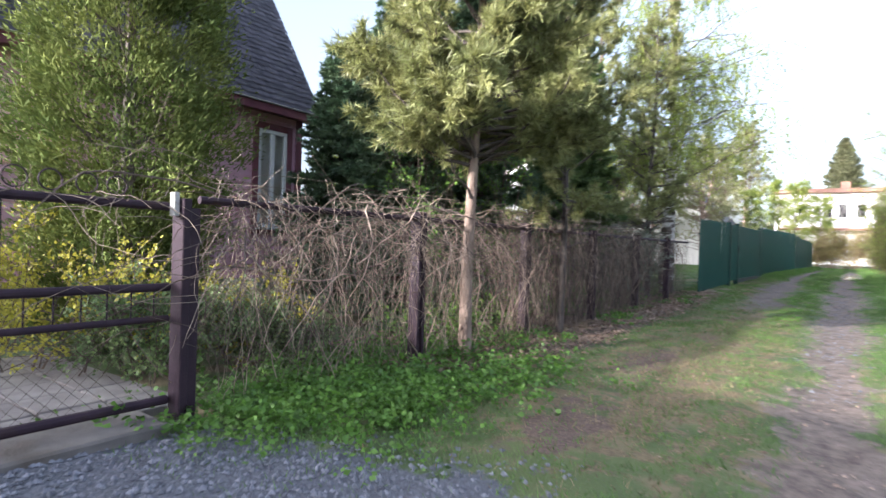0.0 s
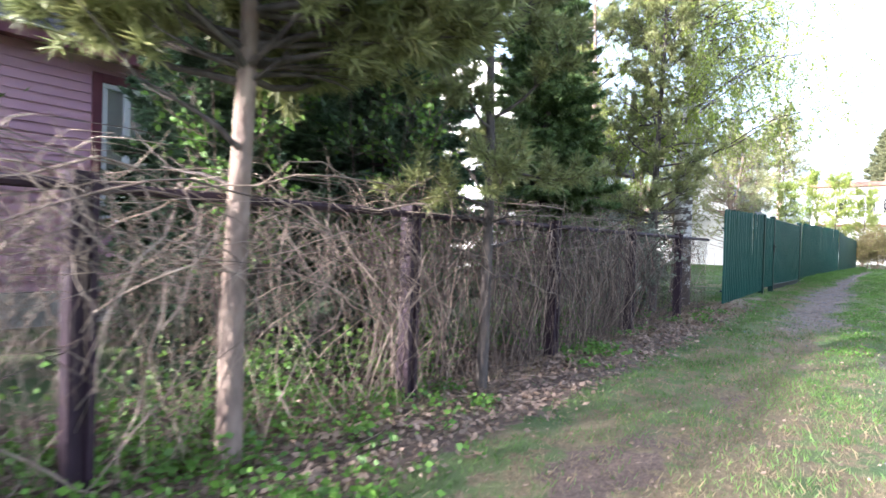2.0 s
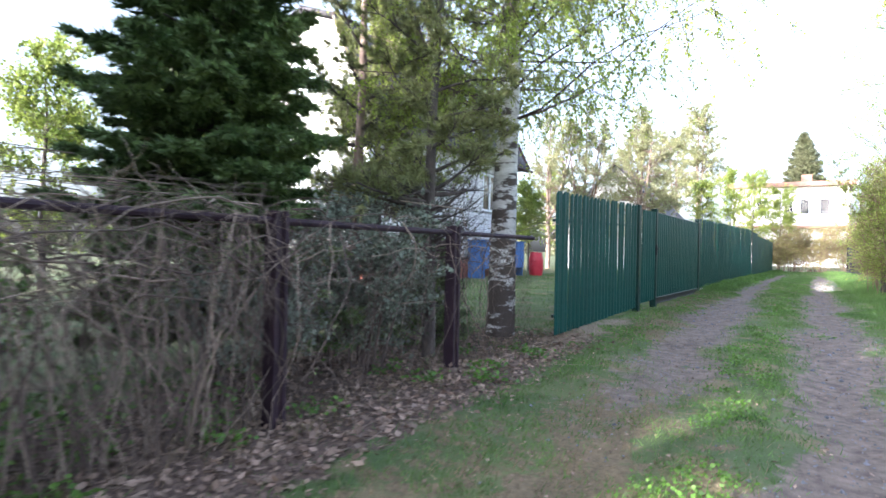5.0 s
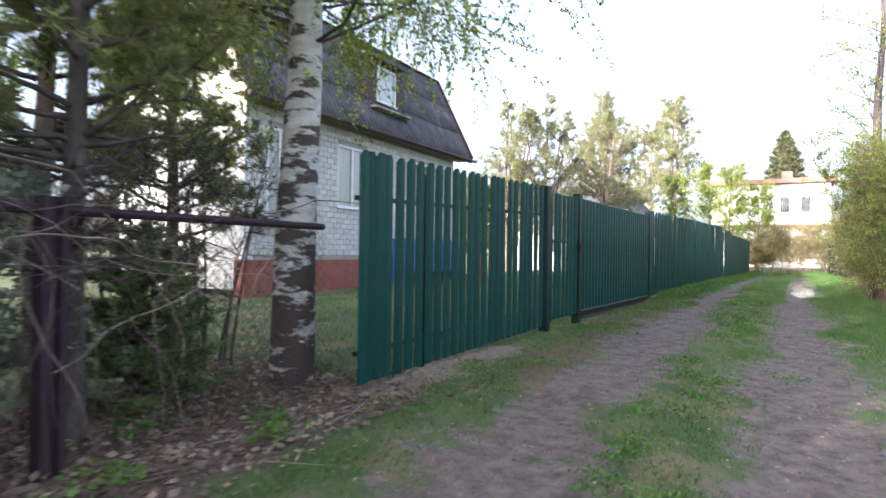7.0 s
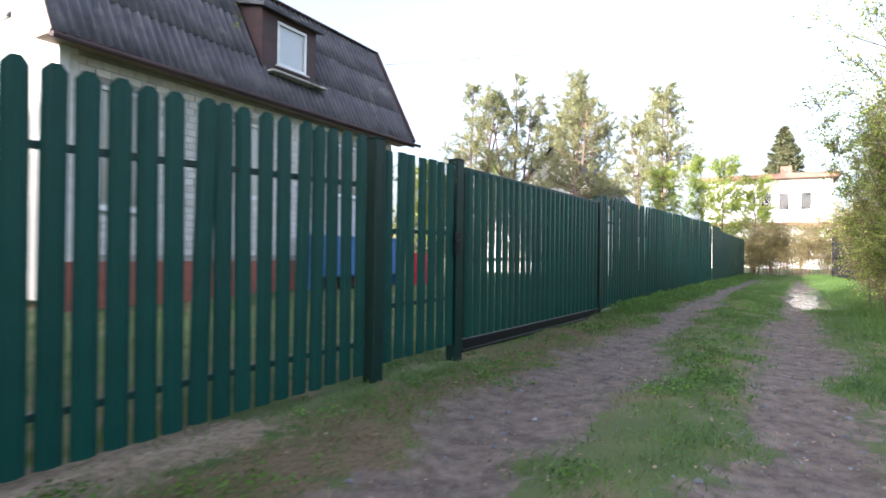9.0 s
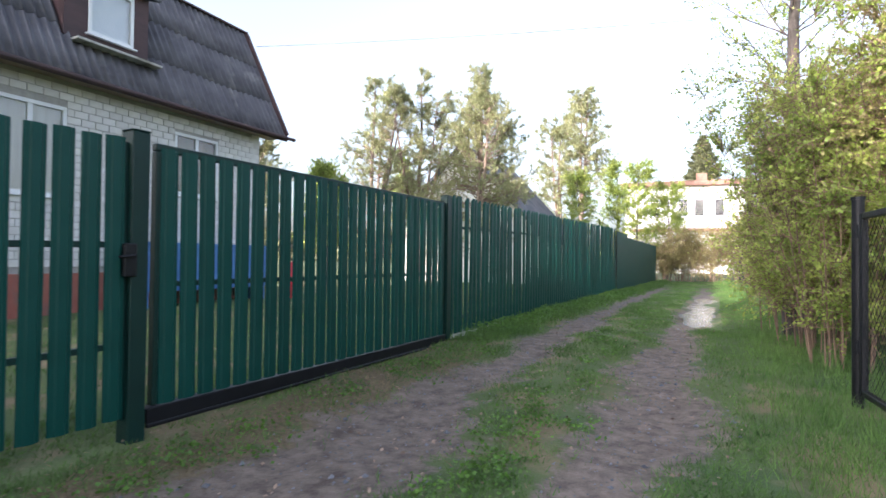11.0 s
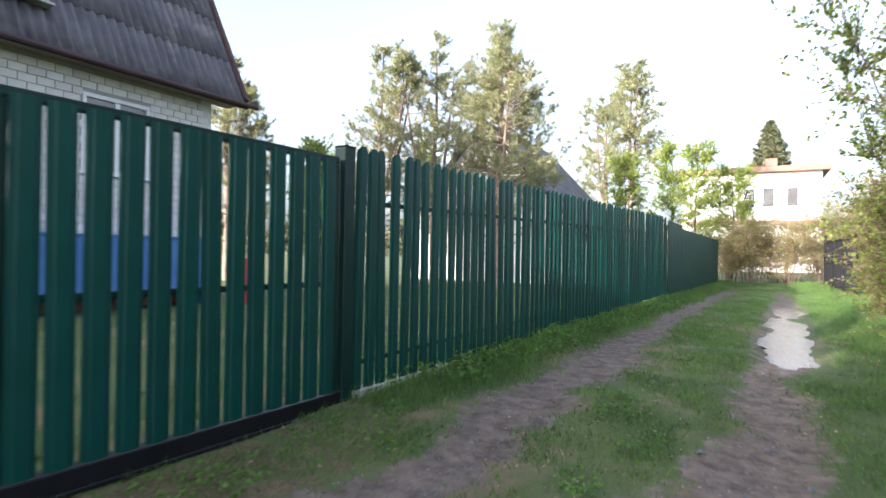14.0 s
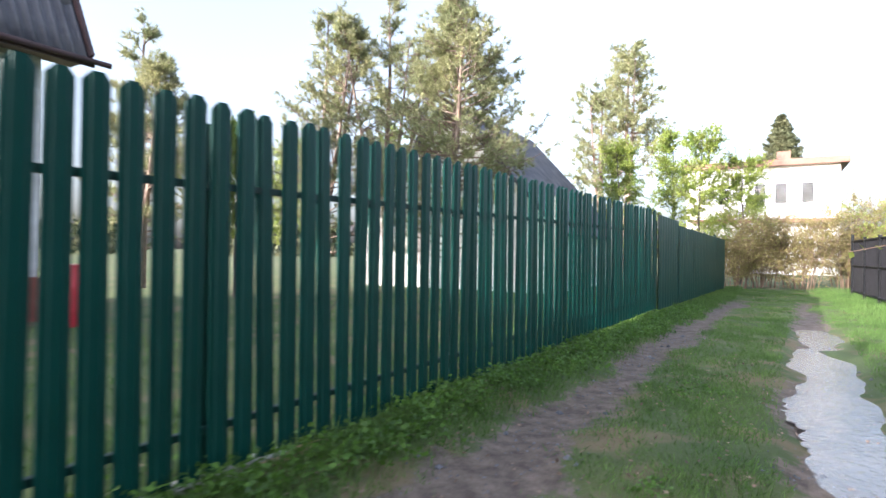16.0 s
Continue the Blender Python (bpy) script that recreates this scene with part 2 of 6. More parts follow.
def ground_material():
    """Soil with grass, worn wheel tracks, litter and gravel, by the masks stored on the sheet, with broken edges."""
    m = mat("ground_soil", (0.055, 0.095, 0.028), (0.12, 0.145, 0.05), 1.1, 0.95, bump=0.8, fine=42, dist=0.025, c3=(0.19, 0.15, 0.085), s3=1.8, t3=0.52)
    n, l = m.node_tree.nodes, m.node_tree.links
    b = n["Principled BSDF"]
    tc = n.new("ShaderNodeTexCoord")
    col = b.inputs["Base Color"].links[0].from_socket

    def noise_of(scale, detail=6, rough=0.6):
        a = n.new("ShaderNodeTexNoise")
        a.inputs["Scale"].default_value, a.inputs["Detail"].default_value, a.inputs["Roughness"].default_value = scale, detail, rough
        l.new(tc.outputs["Object"], a.inputs["Vector"])
        return a.outputs["Fac"]

    def layer(col, key, c1, c2, scale, edge):
        at = n.new("ShaderNodeAttribute")
        at.attribute_name = key
        ad = n.new("ShaderNodeMath")
        nz = n.new("ShaderNodeMapRange")
        nz.inputs["From Min"].default_value, nz.inputs["From Max"].default_value = 0.25, 0.75
        nz.inputs["To Min"].default_value, nz.inputs["To Max"].default_value = 0.0, 1.0
        l.new(noise_of(edge), nz.inputs["Value"])
        l.new(at.outputs["Fac"], ad.inputs[0]), l.new(nz.outputs[0], ad.inputs[1])
        r = n.new("ShaderNodeValToRGB")
        r.color_ramp.elements[0].position, r.color_ramp.elements[1].position = 0.84, 1.04
        sc = n.new("ShaderNodeMath")
        sc.operation = "MULTIPLY"
        sc.inputs[1].default_value = 0.92
        l.new(ad.outputs[0], sc.inputs[0]), l.new(sc.outputs[0], r.inputs[0])
        cr = n.new("ShaderNodeValToRGB")
        cr.color_ramp.elements[0].position, cr.color_ramp.elements[1].position = 0.35, 0.68
        cr.color_ramp.elements[0].color, cr.color_ramp.elements[1].color = (*c1, 1), (*c2, 1)
        l.new(noise_of(scale, 8, 0.7), cr.inputs[0])
        mx = n.new("ShaderNodeMixRGB")
        l.new(r.outputs[0], mx.inputs[0]), l.new(col, mx.inputs[1]), l.new(cr.outputs[0], mx.inputs[2])
        return mx.outputs[0]

    col = layer(col, "dry", (0.10, 0.075, 0.04), (0.22, 0.165, 0.095), 26, 5)
    col = layer(col, "litter", (0.065, 0.042, 0.033), (0.20, 0.14, 0.105), 34, 4)
    col = layer(col, "track", (0.088, 0.066, 0.053), (0.25, 0.20, 0.165), 7, 3.5)
    col = layer(col, "gravel", (0.075, 0.078, 0.092), (0.155, 0.16, 0.18), 30, 5)
    col = layer(col, "sand", (0.15, 0.115, 0.08), (0.34, 0.27, 0.195), 18, 5)
    l.new(col, b.inputs["Base Color"])
    return m


M_GROUND = ground_material()


# ---- building helpers ----
def part(name, bm, material, parent=None, label=""):
    """Links a bmesh as one mesh object, under a thing or part."""
    me = bpy.data.meshes.new(name)
    bm.normal_update()
    bm.to_mesh(me)
    bm.free()
    me.materials.append(material)
    ob = new(name, me)
    ob.parent = parent
    if label:
        ob["label"] = label
    return ob


def pydata(name, verts, faces, material, parent=None, label="", smooth=False):
    me = bpy.data.meshes.new(name)
    verts = np.asarray(verts, dtype=np.float32)
    faces = np.asarray(faces, dtype=np.int32)
    k = faces.shape[1]
    me.vertices.add(len(verts))
    me.vertices.foreach_set("co", verts.ravel())
    me.loops.add(faces.size)
    me.loops.foreach_set("vertex_index", faces.ravel())
    me.polygons.add(len(faces))
    me.polygons.foreach_set("loop_start", np.arange(0, faces.size, k, dtype=np.int32))
    me.polygons.foreach_set("use_smooth", np.full(len(faces), smooth))
    me.update(calc_edges=True)
    me.materials.append(material)
    ob = new(name, me)
    ob.parent = parent
    if label:
        ob["label"] = label
    return ob


def thing(name, x, y, z, label, category, group="", kind="", rz=0):
    e = new(name)
    e.matrix_basis = pose(x, y, z, 0, 0, rz)
    e.empty_display_size = 0.1
    return tagged(e, label, category, group, kind)


def add_box(bm, x0, x1, y0, y1, z0, z1, bevel=0.0):
    r = bmesh.ops.create_cube(bm, size=1)
    vs = r["verts"]
    for v in vs:
        v.co = Vector((x0 + (v.co.x + 0.5) * (x1 - x0), y0 + (v.co.y + 0.5) * (y1 - y0), z0 + (v.co.z + 0.5) * (z1 - z0)))
    if bevel:
        es = list({e for v in vs for e in v.link_edges})
        bmesh.ops.bevel(bm, geom=es, offset=bevel, segments=1, affect="EDGES")
    return bm


def box(x0, x1, y0, y1, z0, z1, bevel=0.004):
    return add_box(bmesh.new(), x0, x1, y0, y1, z0, z1, bevel)


def add_tube(bm, a, b, r, sides=10, r2=None):
    a, b = Vector(a), Vector(b)
    q = (b - a).to_track_quat("Z", "Y").to_matrix().to_4x4()
    bmesh.ops.create_cone(bm, cap_ends=True, segments=sides, radius1=r, radius2=r if r2 is None else r2, depth=(b - a).length, matrix=Matrix.Translation((a + b) / 2) @ q)
    return bm


def prism(profile, axis_from, axis_to, to_world):
    """A closed outline swept between two values; to_world maps (u, v, w) to a place."""
    bm = bmesh.new()
    lo = [bm.verts.new(to_world(u, v, axis_from)) for u, v in profile]
    hi = [bm.verts.new(to_world(u, v, axis_to)) for u, v in profile]
    k = len(profile)
    for i in range(k):
        bm.faces.new((lo[i], lo[(i + 1) % k], hi[(i + 1) % k], hi[i]))
    bm.faces.new(lo[::-1]), bm.faces.new(hi)
    bmesh.ops.recalc_face_normals(bm, faces=bm.faces)
    return bm


def tubes(polys, sides=5):
    """Many tapered tubes as arrays: polys holds (points, radii)."""
    V, Fc, base = [], [], 0
    ang = np.linspace(0, 2 * np.pi, sides, endpoint=False)
    ca, sa = np.cos(ang), np.sin(ang)
    idx = np.arange(sides)
    for pts, rad in polys:
        p, r = np.asarray(pts, float), np.asarray(rad, float)
        t = np.gradient(p, axis=0)
        t /= np.linalg.norm(t, axis=1, keepdims=True) + 1e-9
        up = np.where(np.abs(t[:, 2:3]) > 0.9, np.array([[1.0, 0, 0]]), np.array([[0, 0, 1.0]]))
        u = np.cross(t, up)
        u /= np.linalg.norm(u, axis=1, keepdims=True) + 1e-9
        w = np.cross(t, u)
        ring = p[:, None] + r[:, None, None] * (ca[None, :, None] * u[:, None] + sa[None, :, None] * w[:, None])
        V.append(ring.reshape(-1, 3))
        k = len(p)
        for i in range(k - 1):
            a = base + i * sides + idx
            b = base + i * sides + (idx + 1) % sides
            Fc.append(np.stack([a, b, b + sides, a + sides], 1))
        base += k * sides
    return np.concatenate(V), np.concatenate(Fc)


def unit(v):
    return v / (np.linalg.norm(v, axis=-1, keepdims=True) + 1e-9)


def spikes(pos, way, length, width, rng):
    """Thin pointed needles or blades: one triangle each."""
    n = len(pos)
    side = unit(np.cross(way, rng.normal(size=(n, 3)))) * (np.asarray(width).reshape(-1, 1) / 2)
    v = np.stack([pos - side, pos + side, pos + way * np.asarray(length).reshape(-1, 1)], 1).reshape(-1, 3)
    return v, np.arange(3 * n).reshape(n, 3)


def leaves(pos, way, length, width, rng, flat=0.0):
    """Kite-shaped leaves: one quad each, turned at random about their midrib."""
    n = len(pos)
    ref = rng.normal(size=(n, 3))
    side = np.cross(way, ref)
    if flat:
        side[:, 2] *= 1 - flat
    side = unit(side) * (np.asarray(width).reshape(-1, 1) / 2)
    ln = np.asarray(length).reshape(-1, 1) * way
    v = np.stack([pos, pos + ln * 0.42 + side, pos + ln, pos + ln * 0.42 - side], 1).reshape(-1, 3)
    return v, np.arange(4 * n).reshape(n, 4)


def bend_line(a, way, length, k, rng, wobble=0.12, lift=0.0):
    """A wandering line of k points from a along way; lift bends it up or down."""
    p, d = [np.array(a, float)], np.array(way, float)
    for _ in range(k - 1):
        d = d + rng.normal(size=3) * wobble + np.array([0, 0, lift])
        d = d / np.linalg.norm(d)
        p.append(p[-1] + d * length / (k - 1))
    return np.array(p)


# ---- the lie of the land ----
GY = [-60, 0, 8, 14, 20, 27, 38, 60]
GZ = [0.0, 0.0, -0.02, 0.03, 0.16, 0.30, 0.31, 0.36]
LEFT_Y, LEFT_X = [-5, 8, 16, 20, 24, 29, 34, 40, 48], [-1.0, -1.15, -1.22, -1.17, -1.04, -0.85, -0.72, -0.35, 0.3]
RIGHT_Y, RIGHT_X = [-5, 7, 14, 20, 27, 31, 37, 42, 48], [0.1, 0.1, 0.32, 0.54, 0.70, 0.95, 1.25, 1.35, 1.3]


def smooth(a, b, v):
    t = np.clip((v - a) / (b - a), 0, 1)
    return t * t * (3 - 2 * t)


def masks(x, y):
    """Track, gravel, litter and dry-grass cover at places on the ground."""
    wob = 0.07 * np.sin(1.9 * y + 0.6) + 0.05 * np.sin(4.7 * y + 2.0 * x) + 0.035 * np.sin(11.0 * y + 3.0 * x)
    wide = 1 + 0.22 * np.sin(0.9 * y + 1.0) + 0.15 * np.sin(2.9 * y)
    broad = np.interp(y, [8, 14, 22, 27, 34], [1.0, 1.4, 1.45, 0.95, 0.8])
    lt = 1 - smooth(0.06, 0.60, np.abs(x - np.interp(y, LEFT_Y, LEFT_X) + wob) / (wide * broad))
    rt = 1 - smooth(0.05, 0.56, np.abs(x - np.interp(y, RIGHT_Y, RIGHT_X) - wob) / ((2 - wide) * broad))
    end = 1 - smooth(42, 47, y)
    track = np.maximum(lt * smooth(11, 17, y), rt) * end
    gravel = (1 - smooth(1.9, 3.0, y - 0.35 * (x + 2.2))) * smooth(-3.6, -3.3, x) * (1 - smooth(-1.6, -0.9, x))
    old = -3.45 + 0.02 * y
    litter = smooth(old - 2.0, old - 1.2, x) * (1 - smooth(old + 0.55, old + 1.15, x)) * smooth(3.3, 4.6, y) * (1 - smooth(16.2, 17.2, y))
    bare = (1 - smooth(0.10, 0.45, np.abs(x + 1.55 + 0.10 * np.sin(1.3 * y)))) * smooth(2.6, 3.6, y) * (1 - smooth(8.0, 10.0, y)) * np.clip(0.62 + 0.4 * np.sin(2.1 * y + 0.4), 0, 1)
    litter = np.maximum(litter, 0.8 * bare)
    dry = np.maximum(lt * (1 - smooth(13, 18, y)) * smooth(2, 4, y), 0.85 * (1 - smooth(0.3, 0.8, np.abs(x + 1.75))) * smooth(16, 18, y) * (1 - smooth(24, 27, y)))
    lane = smooth(-2.5, -2.0, x) * (1 - smooth(-0.5, 0.1, x)) * smooth(2.0, 4.0, y) * (1 - smooth(11, 17, y))
    return track, gravel, litter, np.maximum(dry * 0.8, 0.5 * lane)


def sand_cover(x, y):
    """Pale sandy soil spilled along the foot of the green fence and round its posts."""
    d = x - (-2.80 + 0.062 * (y - 16.3))
    strip = (1 - smooth(0.12, 0.5, np.abs(d - 0.06))) * smooth(15.9, 16.5, y) * (1 - smooth(18.4, 19.8, y))
    spots = np.zeros_like(d)
    for yp in (30.5, 33.0, 38.0):
        spots = np.maximum(spots, 1 - smooth(0.1, 0.55, np.hypot(d - 0.05, 0.6 * (y - yp))))
    return np.maximum(strip, spots)


PUDDLE_Y, PUDDLE_X = [29.5, 32, 35, 38.4], [1.03, 1.06, 1.17, 1.34]


def puddle_cover(x, y, half, reach):
    """1 inside the long puddle, falling off at its rim."""
    return np.exp(-(((x - np.interp(y, PUDDLE_Y, PUDDLE_X)) / half) ** 6 + ((y - 33.9) / reach) ** 8))


def gz(x, y):
    """Height of the ground."""
    x, y = np.asarray(x, float), np.asarray(y, float)
    z = np.interp(y, GY, GZ)
    track, gravel, litter, dry = masks(x, y)
    near = np.exp(-((x + 0.5) / 9.0) ** 2)
    z = z - 0.045 * track + near * (0.012 * np.sin(3.1 * x + 1.7 * y) + 0.014 * np.sin(1.3 * x - 2.3 * y + 1) + 0.008 * np.sin(7.1 * x + 5.3 * y))
    return z - 0.05 * puddle_cover(x, y, 0.40, 4.2) + 0.03 * sand_cover(x, y)


def ground_z(x, y):
    return float(gz(x, y))


def fence_x(y):
    return -2.80 + 0.062 * (y - 16.3)


def old_x(y):
    return -3.58 + 0.038 * (y - 2.15)


# ---- ground: one sheet to the horizon ----
def build_ground():
    xs = np.concatenate([[-1500, -500, -200, -90, -50, -30, -22, -16, -12, -9.5, -8, -7], np.arange(-6, 4.61, 0.11), [5.5, 6.5, 8, 10, 13, 18, 26, 40, 80, 200, 500, 1500]])
    ys = np.concatenate([[-1500, -500, -200, -80, -40, -20, -10, -6], np.arange(-4, 52, 0.12), [53, 55, 58, 62, 70, 80, 100, 140, 200, 500, 1500]])
    X, Y = np.meshgrid(xs, ys)
    Z = gz(X, Y)
    nx, ny = len(xs), len(ys)
    i = np.arange(nx * ny).reshape(ny, nx)
    faces = np.stack([i[:-1, :-1].ravel(), i[:-1, 1:].ravel(), i[1:, 1:].ravel(), i[1:, :-1].ravel()], 1)
    ob = pydata("ground", np.stack([X.ravel(), Y.ravel(), Z.ravel()], 1), faces, M_GROUND, smooth=True)
    for key, v in zip(("track", "gravel", "litter", "dry", "sand"), (*masks(X, Y), sand_cover(X, Y))):
        at = ob.data.attributes.new(key, "FLOAT", "POINT")
        at.data.foreach_set("value", v.ravel().astype(np.float32))
    return tagged(ob, "grassy lane of soil with two worn wheel tracks", "ground", kind="structure")


build_ground()


def build_puddle():
    """A long sheet of water with ragged sides, widening away from its near end."""
    rng = np.random.default_rng(3)
    n, z = 150, 0.25
    ys = np.linspace(29.65, 38.2, n)
    u = np.linspace(-1, 1, n)
    half = (0.30 + 0.018 * (ys - 29.6)) * np.clip(1 - np.abs(u) ** 14, 0.25, 1)
    mid = np.interp(ys, PUDDLE_Y, PUDDLE_X)
    rag = [0.04 * np.sin(3.1 * ys + p) + 0.025 * np.sin(9.7 * ys + 2 * p) + rng.normal(size=n) * 0.022 for p in (0.4, 2.3)]
    bm = bmesh.new()
    rows = [(bm.verts.new((mid[i] - half[i] + rag[0][i], ys[i], z)), bm.verts.new((mid[i] + half[i] + rag[1][i], ys[i], z))) for i in range(n)]
    for (p, q), (r, t) in zip(rows[:-1], rows[1:]):
        bm.faces.new((p, q, t, r))
    tagged(part("puddle", bm, M_WATER), "long shallow rain puddle lying in the wheel track", "puddle", kind="structure")


build_puddle()


# ---- houses ----
def gable_wall(profile, y0, y1):
    """A wall slab with the outline of the gable, between y0 and y1."""
    return prism(profile, y0, y1, lambda u, v, w: (u, w, v))


def roof_slab(p, q, y0, y1, thick):
    """A plain sloping slab from p to q (x, z pairs), y0 to y1."""
    d = Vector((q[0] - p[0], q[1] - p[1])).normalized()
    n = Vector((-d.y, d.x)) * thick
    return prism([p, q, (q[0] - n.x, q[1] - n.y), (p[0] - n.x, p[1] - n.y)], y0, y1, lambda u, v, w: (u, w, v))


def window_unit(parent, x, y0, y1, z0, z1, frame_mat, back, mullions=1, name="window"):
    """A framed window in a wall that faces +x, with panes, sill and something pale behind."""
    bm = bmesh.new()
    t = 0.075
    for b in ((y0, y1, z0, z0 + t), (y0, y1, z1 - t, z1), (y0, y0 + t, z0 + t, z1 - t), (y1 - t, y1, z0 + t, z1 - t)):
        add_box(bm, x - 0.05, x + 0.03, *b, 0.006)
    for i in range(mullions):
        c = y0 + (y1 - y0) * (i + 1) / (mullions + 1)
        add_box(bm, x - 0.045, x + 0.022, c - 0.045, c + 0.045, z0 + t, z1 - t, 0.005)
    w = part(name, bm, frame_mat, parent)
    step = (y1 - y0) / (mullions + 1)
    for i in range(mullions + 1):
        g = part("pane", box(x - 0.02, x - 0.012, y0 + i * step + 0.05, y0 + (i + 1) * step - 0.05, z0 + t, z1 - t, 0), M_GLASS, w)
        g.visible_shadow = False
    part("curtain", box(x - 0.044, x - 0.038, y0 + 0.02, y1 - 0.02, z0 + 0.02, z1 - 0.02, 0), back, w)
    part("sill", box(x - 0.04, x + 0.09, y0 - 0.05, y1 + 0.05, z0 - 0.035, z0, 0.006), frame_mat, w)
    return w


def wave_roof(parent, e, k, y0, y1, rows, pitch, amp, rng):
    """Corrugated sheets from eave e to knee k (x, z), laid in overlapping rows."""
    d = Vector((k[0] - e[0], 0, k[1] - e[1]))
    n = Vector((-d.z, 0, d.x)).normalized()
    if n.x < 0:
        n = -n
    per = 12
    cols = int((y1 - y0) / pitch * per)
    sheet = 7 * per
    for r in range(rows):
        for c0 in range(0, cols, sheet):
            c1 = min(c0 + sheet + 2, cols)
            ys = y0 + np.arange(c0, c1 + 1) * pitch / per
            a, b = r / rows - 0.012 - rng.random() * 0.012, (r + 1) / rows + 0.02
            lift0, lift1 = 0.022 + 0.008 * rng.random(), 0.01
            V = []
            for s, lf in ((a, lift0), ((a + b) / 2, (lift0 + lift1) / 2), (b, lift1)):
                for y in ys:
                    h = amp * math.cos(2 * math.pi * (y - y0) / pitch) + lf + (0.008 if (c0 // sheet) % 2 else 0)
                    V.append(Vector((e[0], y, e[1])) + d * s + n * h)
            m = len(ys)
            top = [(i + j * m, i + 1 + j * m, i + 1 + (j + 1) * m, i + (j + 1) * m) for j in range(2) for i in range(m - 1)]
            V2 = [v - n * 0.012 for v in V]
            k0 = len(V)
            bot = [(q[3] + k0, q[2] + k0, q[1] + k0, q[0] + k0) for q in top]
            rim = [(i, i + k0, i + 1 + k0, i + 1) for i in range(m - 1)]
            pydata("roof_sheet", [tuple(v) for v in V + V2], top + bot + rim, M_SLATE, parent, smooth=True)


def build_brick_house():
    rng = np.random.default_rng(11)
    X, Y0, Y1 = -9.8, 20.9, 30.5
    G = 0.25
    PL, TOP = 0.95, 4.72
    EAVE, KNEE, RIDGE = (-9.35, 4.72), (-10.95, 7.9), (-12.3, 8.4)
    h = thing("brick_house", -12.3, 25.8, G, "white brick house with a grey corrugated mansard roof", "house")
    inv = h.matrix_basis.inverted()

    def put(ob):
        ob.matrix_parent_inverse = inv
        return ob

    holder = new("wall")
    holder.parent = h
    put(holder)
    XB = 2 * RIDGE[0] - X
    # openings: y0, y1, z0, z1
    WIN = [(27.75, 29.05, 2.75, 4.22), (21.5, 22.35, 1.9, 4.15), (24.0, 25.3, 2.4, 4.15)]
    cuts = sorted({Y0, Y1, *[v for w in WIN for v in w[:2]]})
    core = bmesh.new()
    for a, b in zip(cuts[:-1], cuts[1:]):
        w = [q for q in WIN if q[0] <= a + 1e-6 and q[1] >= b - 1e-6]
        if w:
            add_box(core, X - 0.30, X - 0.02, a, b, PL, w[0][2])
            add_box(core, X - 0.30, X - 0.02, a, b, w[0][3], TOP)
        else:
            add_box(core, X - 0.30, X - 0.02, a, b, PL, TOP)
    put(part("mortar_bed", core, M_MORTAR, h))
    put(part("plinth", box(X - 0.32, X + 0.05, Y0 - 0.05, Y1 + 0.05, G - 0.2, PL, 0.01), M_PLINTH, h, "red painted concrete plinth"))
    prof = [(X, G), (X, TOP), (KNEE[0], KNEE[1] - 0.1), (RIDGE[0], RIDGE[1] - 0.1), (2 * RIDGE[0] - KNEE[0], KNEE[1] - 0.1), (XB, TOP), (XB, G)]
    # gable towards the sun: paler than the brick walls, sunlight put into its colour
    put(part("gable_wall", gable_wall(prof, Y0 - 0.02, Y0 + 0.26), M_CREAM, h, "pale gable wall with sunlight put into its colour"))
    put(part("gable_wall", gable_wall(prof, Y1 - 0.26, Y1 - 0.02), M_BRICK_REST, h))
    put(part("back_wall", box(XB, XB + 0.3, Y0, Y1, G, TOP), M_BRICK_REST, h))
    put(part("corner_board", box(X - 0.05, X + 0.03, Y0 - 0.06, Y0 + 0.1, PL, TOP - 0.02, 0.006), M_WHITE, h))
    for w in WIN:
        put(window_unit(h, X - 0.03, *w, M_WHITE, M_CURTAIN if w[0] < 26 else M_SOFFIT, 1))
    # gable windows, facing the lane's start
    for gx0, gx1, gz0, gz1 in ((-12.6, -11.2, 2.0, 3.7), (-14.5, -13.2, 2.0, 3.7), (-12.95, -11.65, 5.5, 6.9)):
        bm = bmesh.new()
        for b in ((gx0, gx1, gz0, gz0 + 0.09), (gx0, gx1, gz1 - 0.09, gz1), (gx0, gx0 + 0.09, gz0, gz1), (gx1 - 0.09, gx1, gz0, gz1), ((gx0 + gx1) / 2 - 0.04, (gx0 + gx1) / 2 + 0.04, gz0, gz1)):
            add_box(bm, b[0], b[1], Y0 - 0.075, Y0 - 0.03, b[2], b[3], 0.005)
        w = put(part("window", bm, M_WHITE, h))
        part("pane", box(gx0 + 0.05, gx1 - 0.05, Y0 - 0.05, Y0 - 0.042, gz0 + 0.05, gz1 - 0.05, 0), M_GLASS, w).matrix_parent_inverse = Matrix.Identity(4)
    # roof
    put(part("roof_deck", roof_slab((EAVE[0] - 0.04, EAVE[1]), (KNEE[0] - 0.04, KNEE[1]), Y0 - 0.35, Y1 + 0.5, -0.05), M_SOFFIT, h))
    before = set(bpy.data.objects)
    wave_roof(h, EAVE, KNEE, Y0 - 0.4, Y1 + 0.55, 3, 0.19, 0.034, rng)
    wave_roof(h, KNEE, RIDGE, Y0 - 0.4, Y1 + 0.55, 2, 0.19, 0.034, rng)
    for o in set(bpy.data.objects) - before:
        put(o)
    put(part("far_roof", roof_slab((2 * RIDGE[0] - KNEE[0], KNEE[1]), RIDGE, Y0 - 0.4, Y1 + 0.55, 0.05), M_SLATE, h))
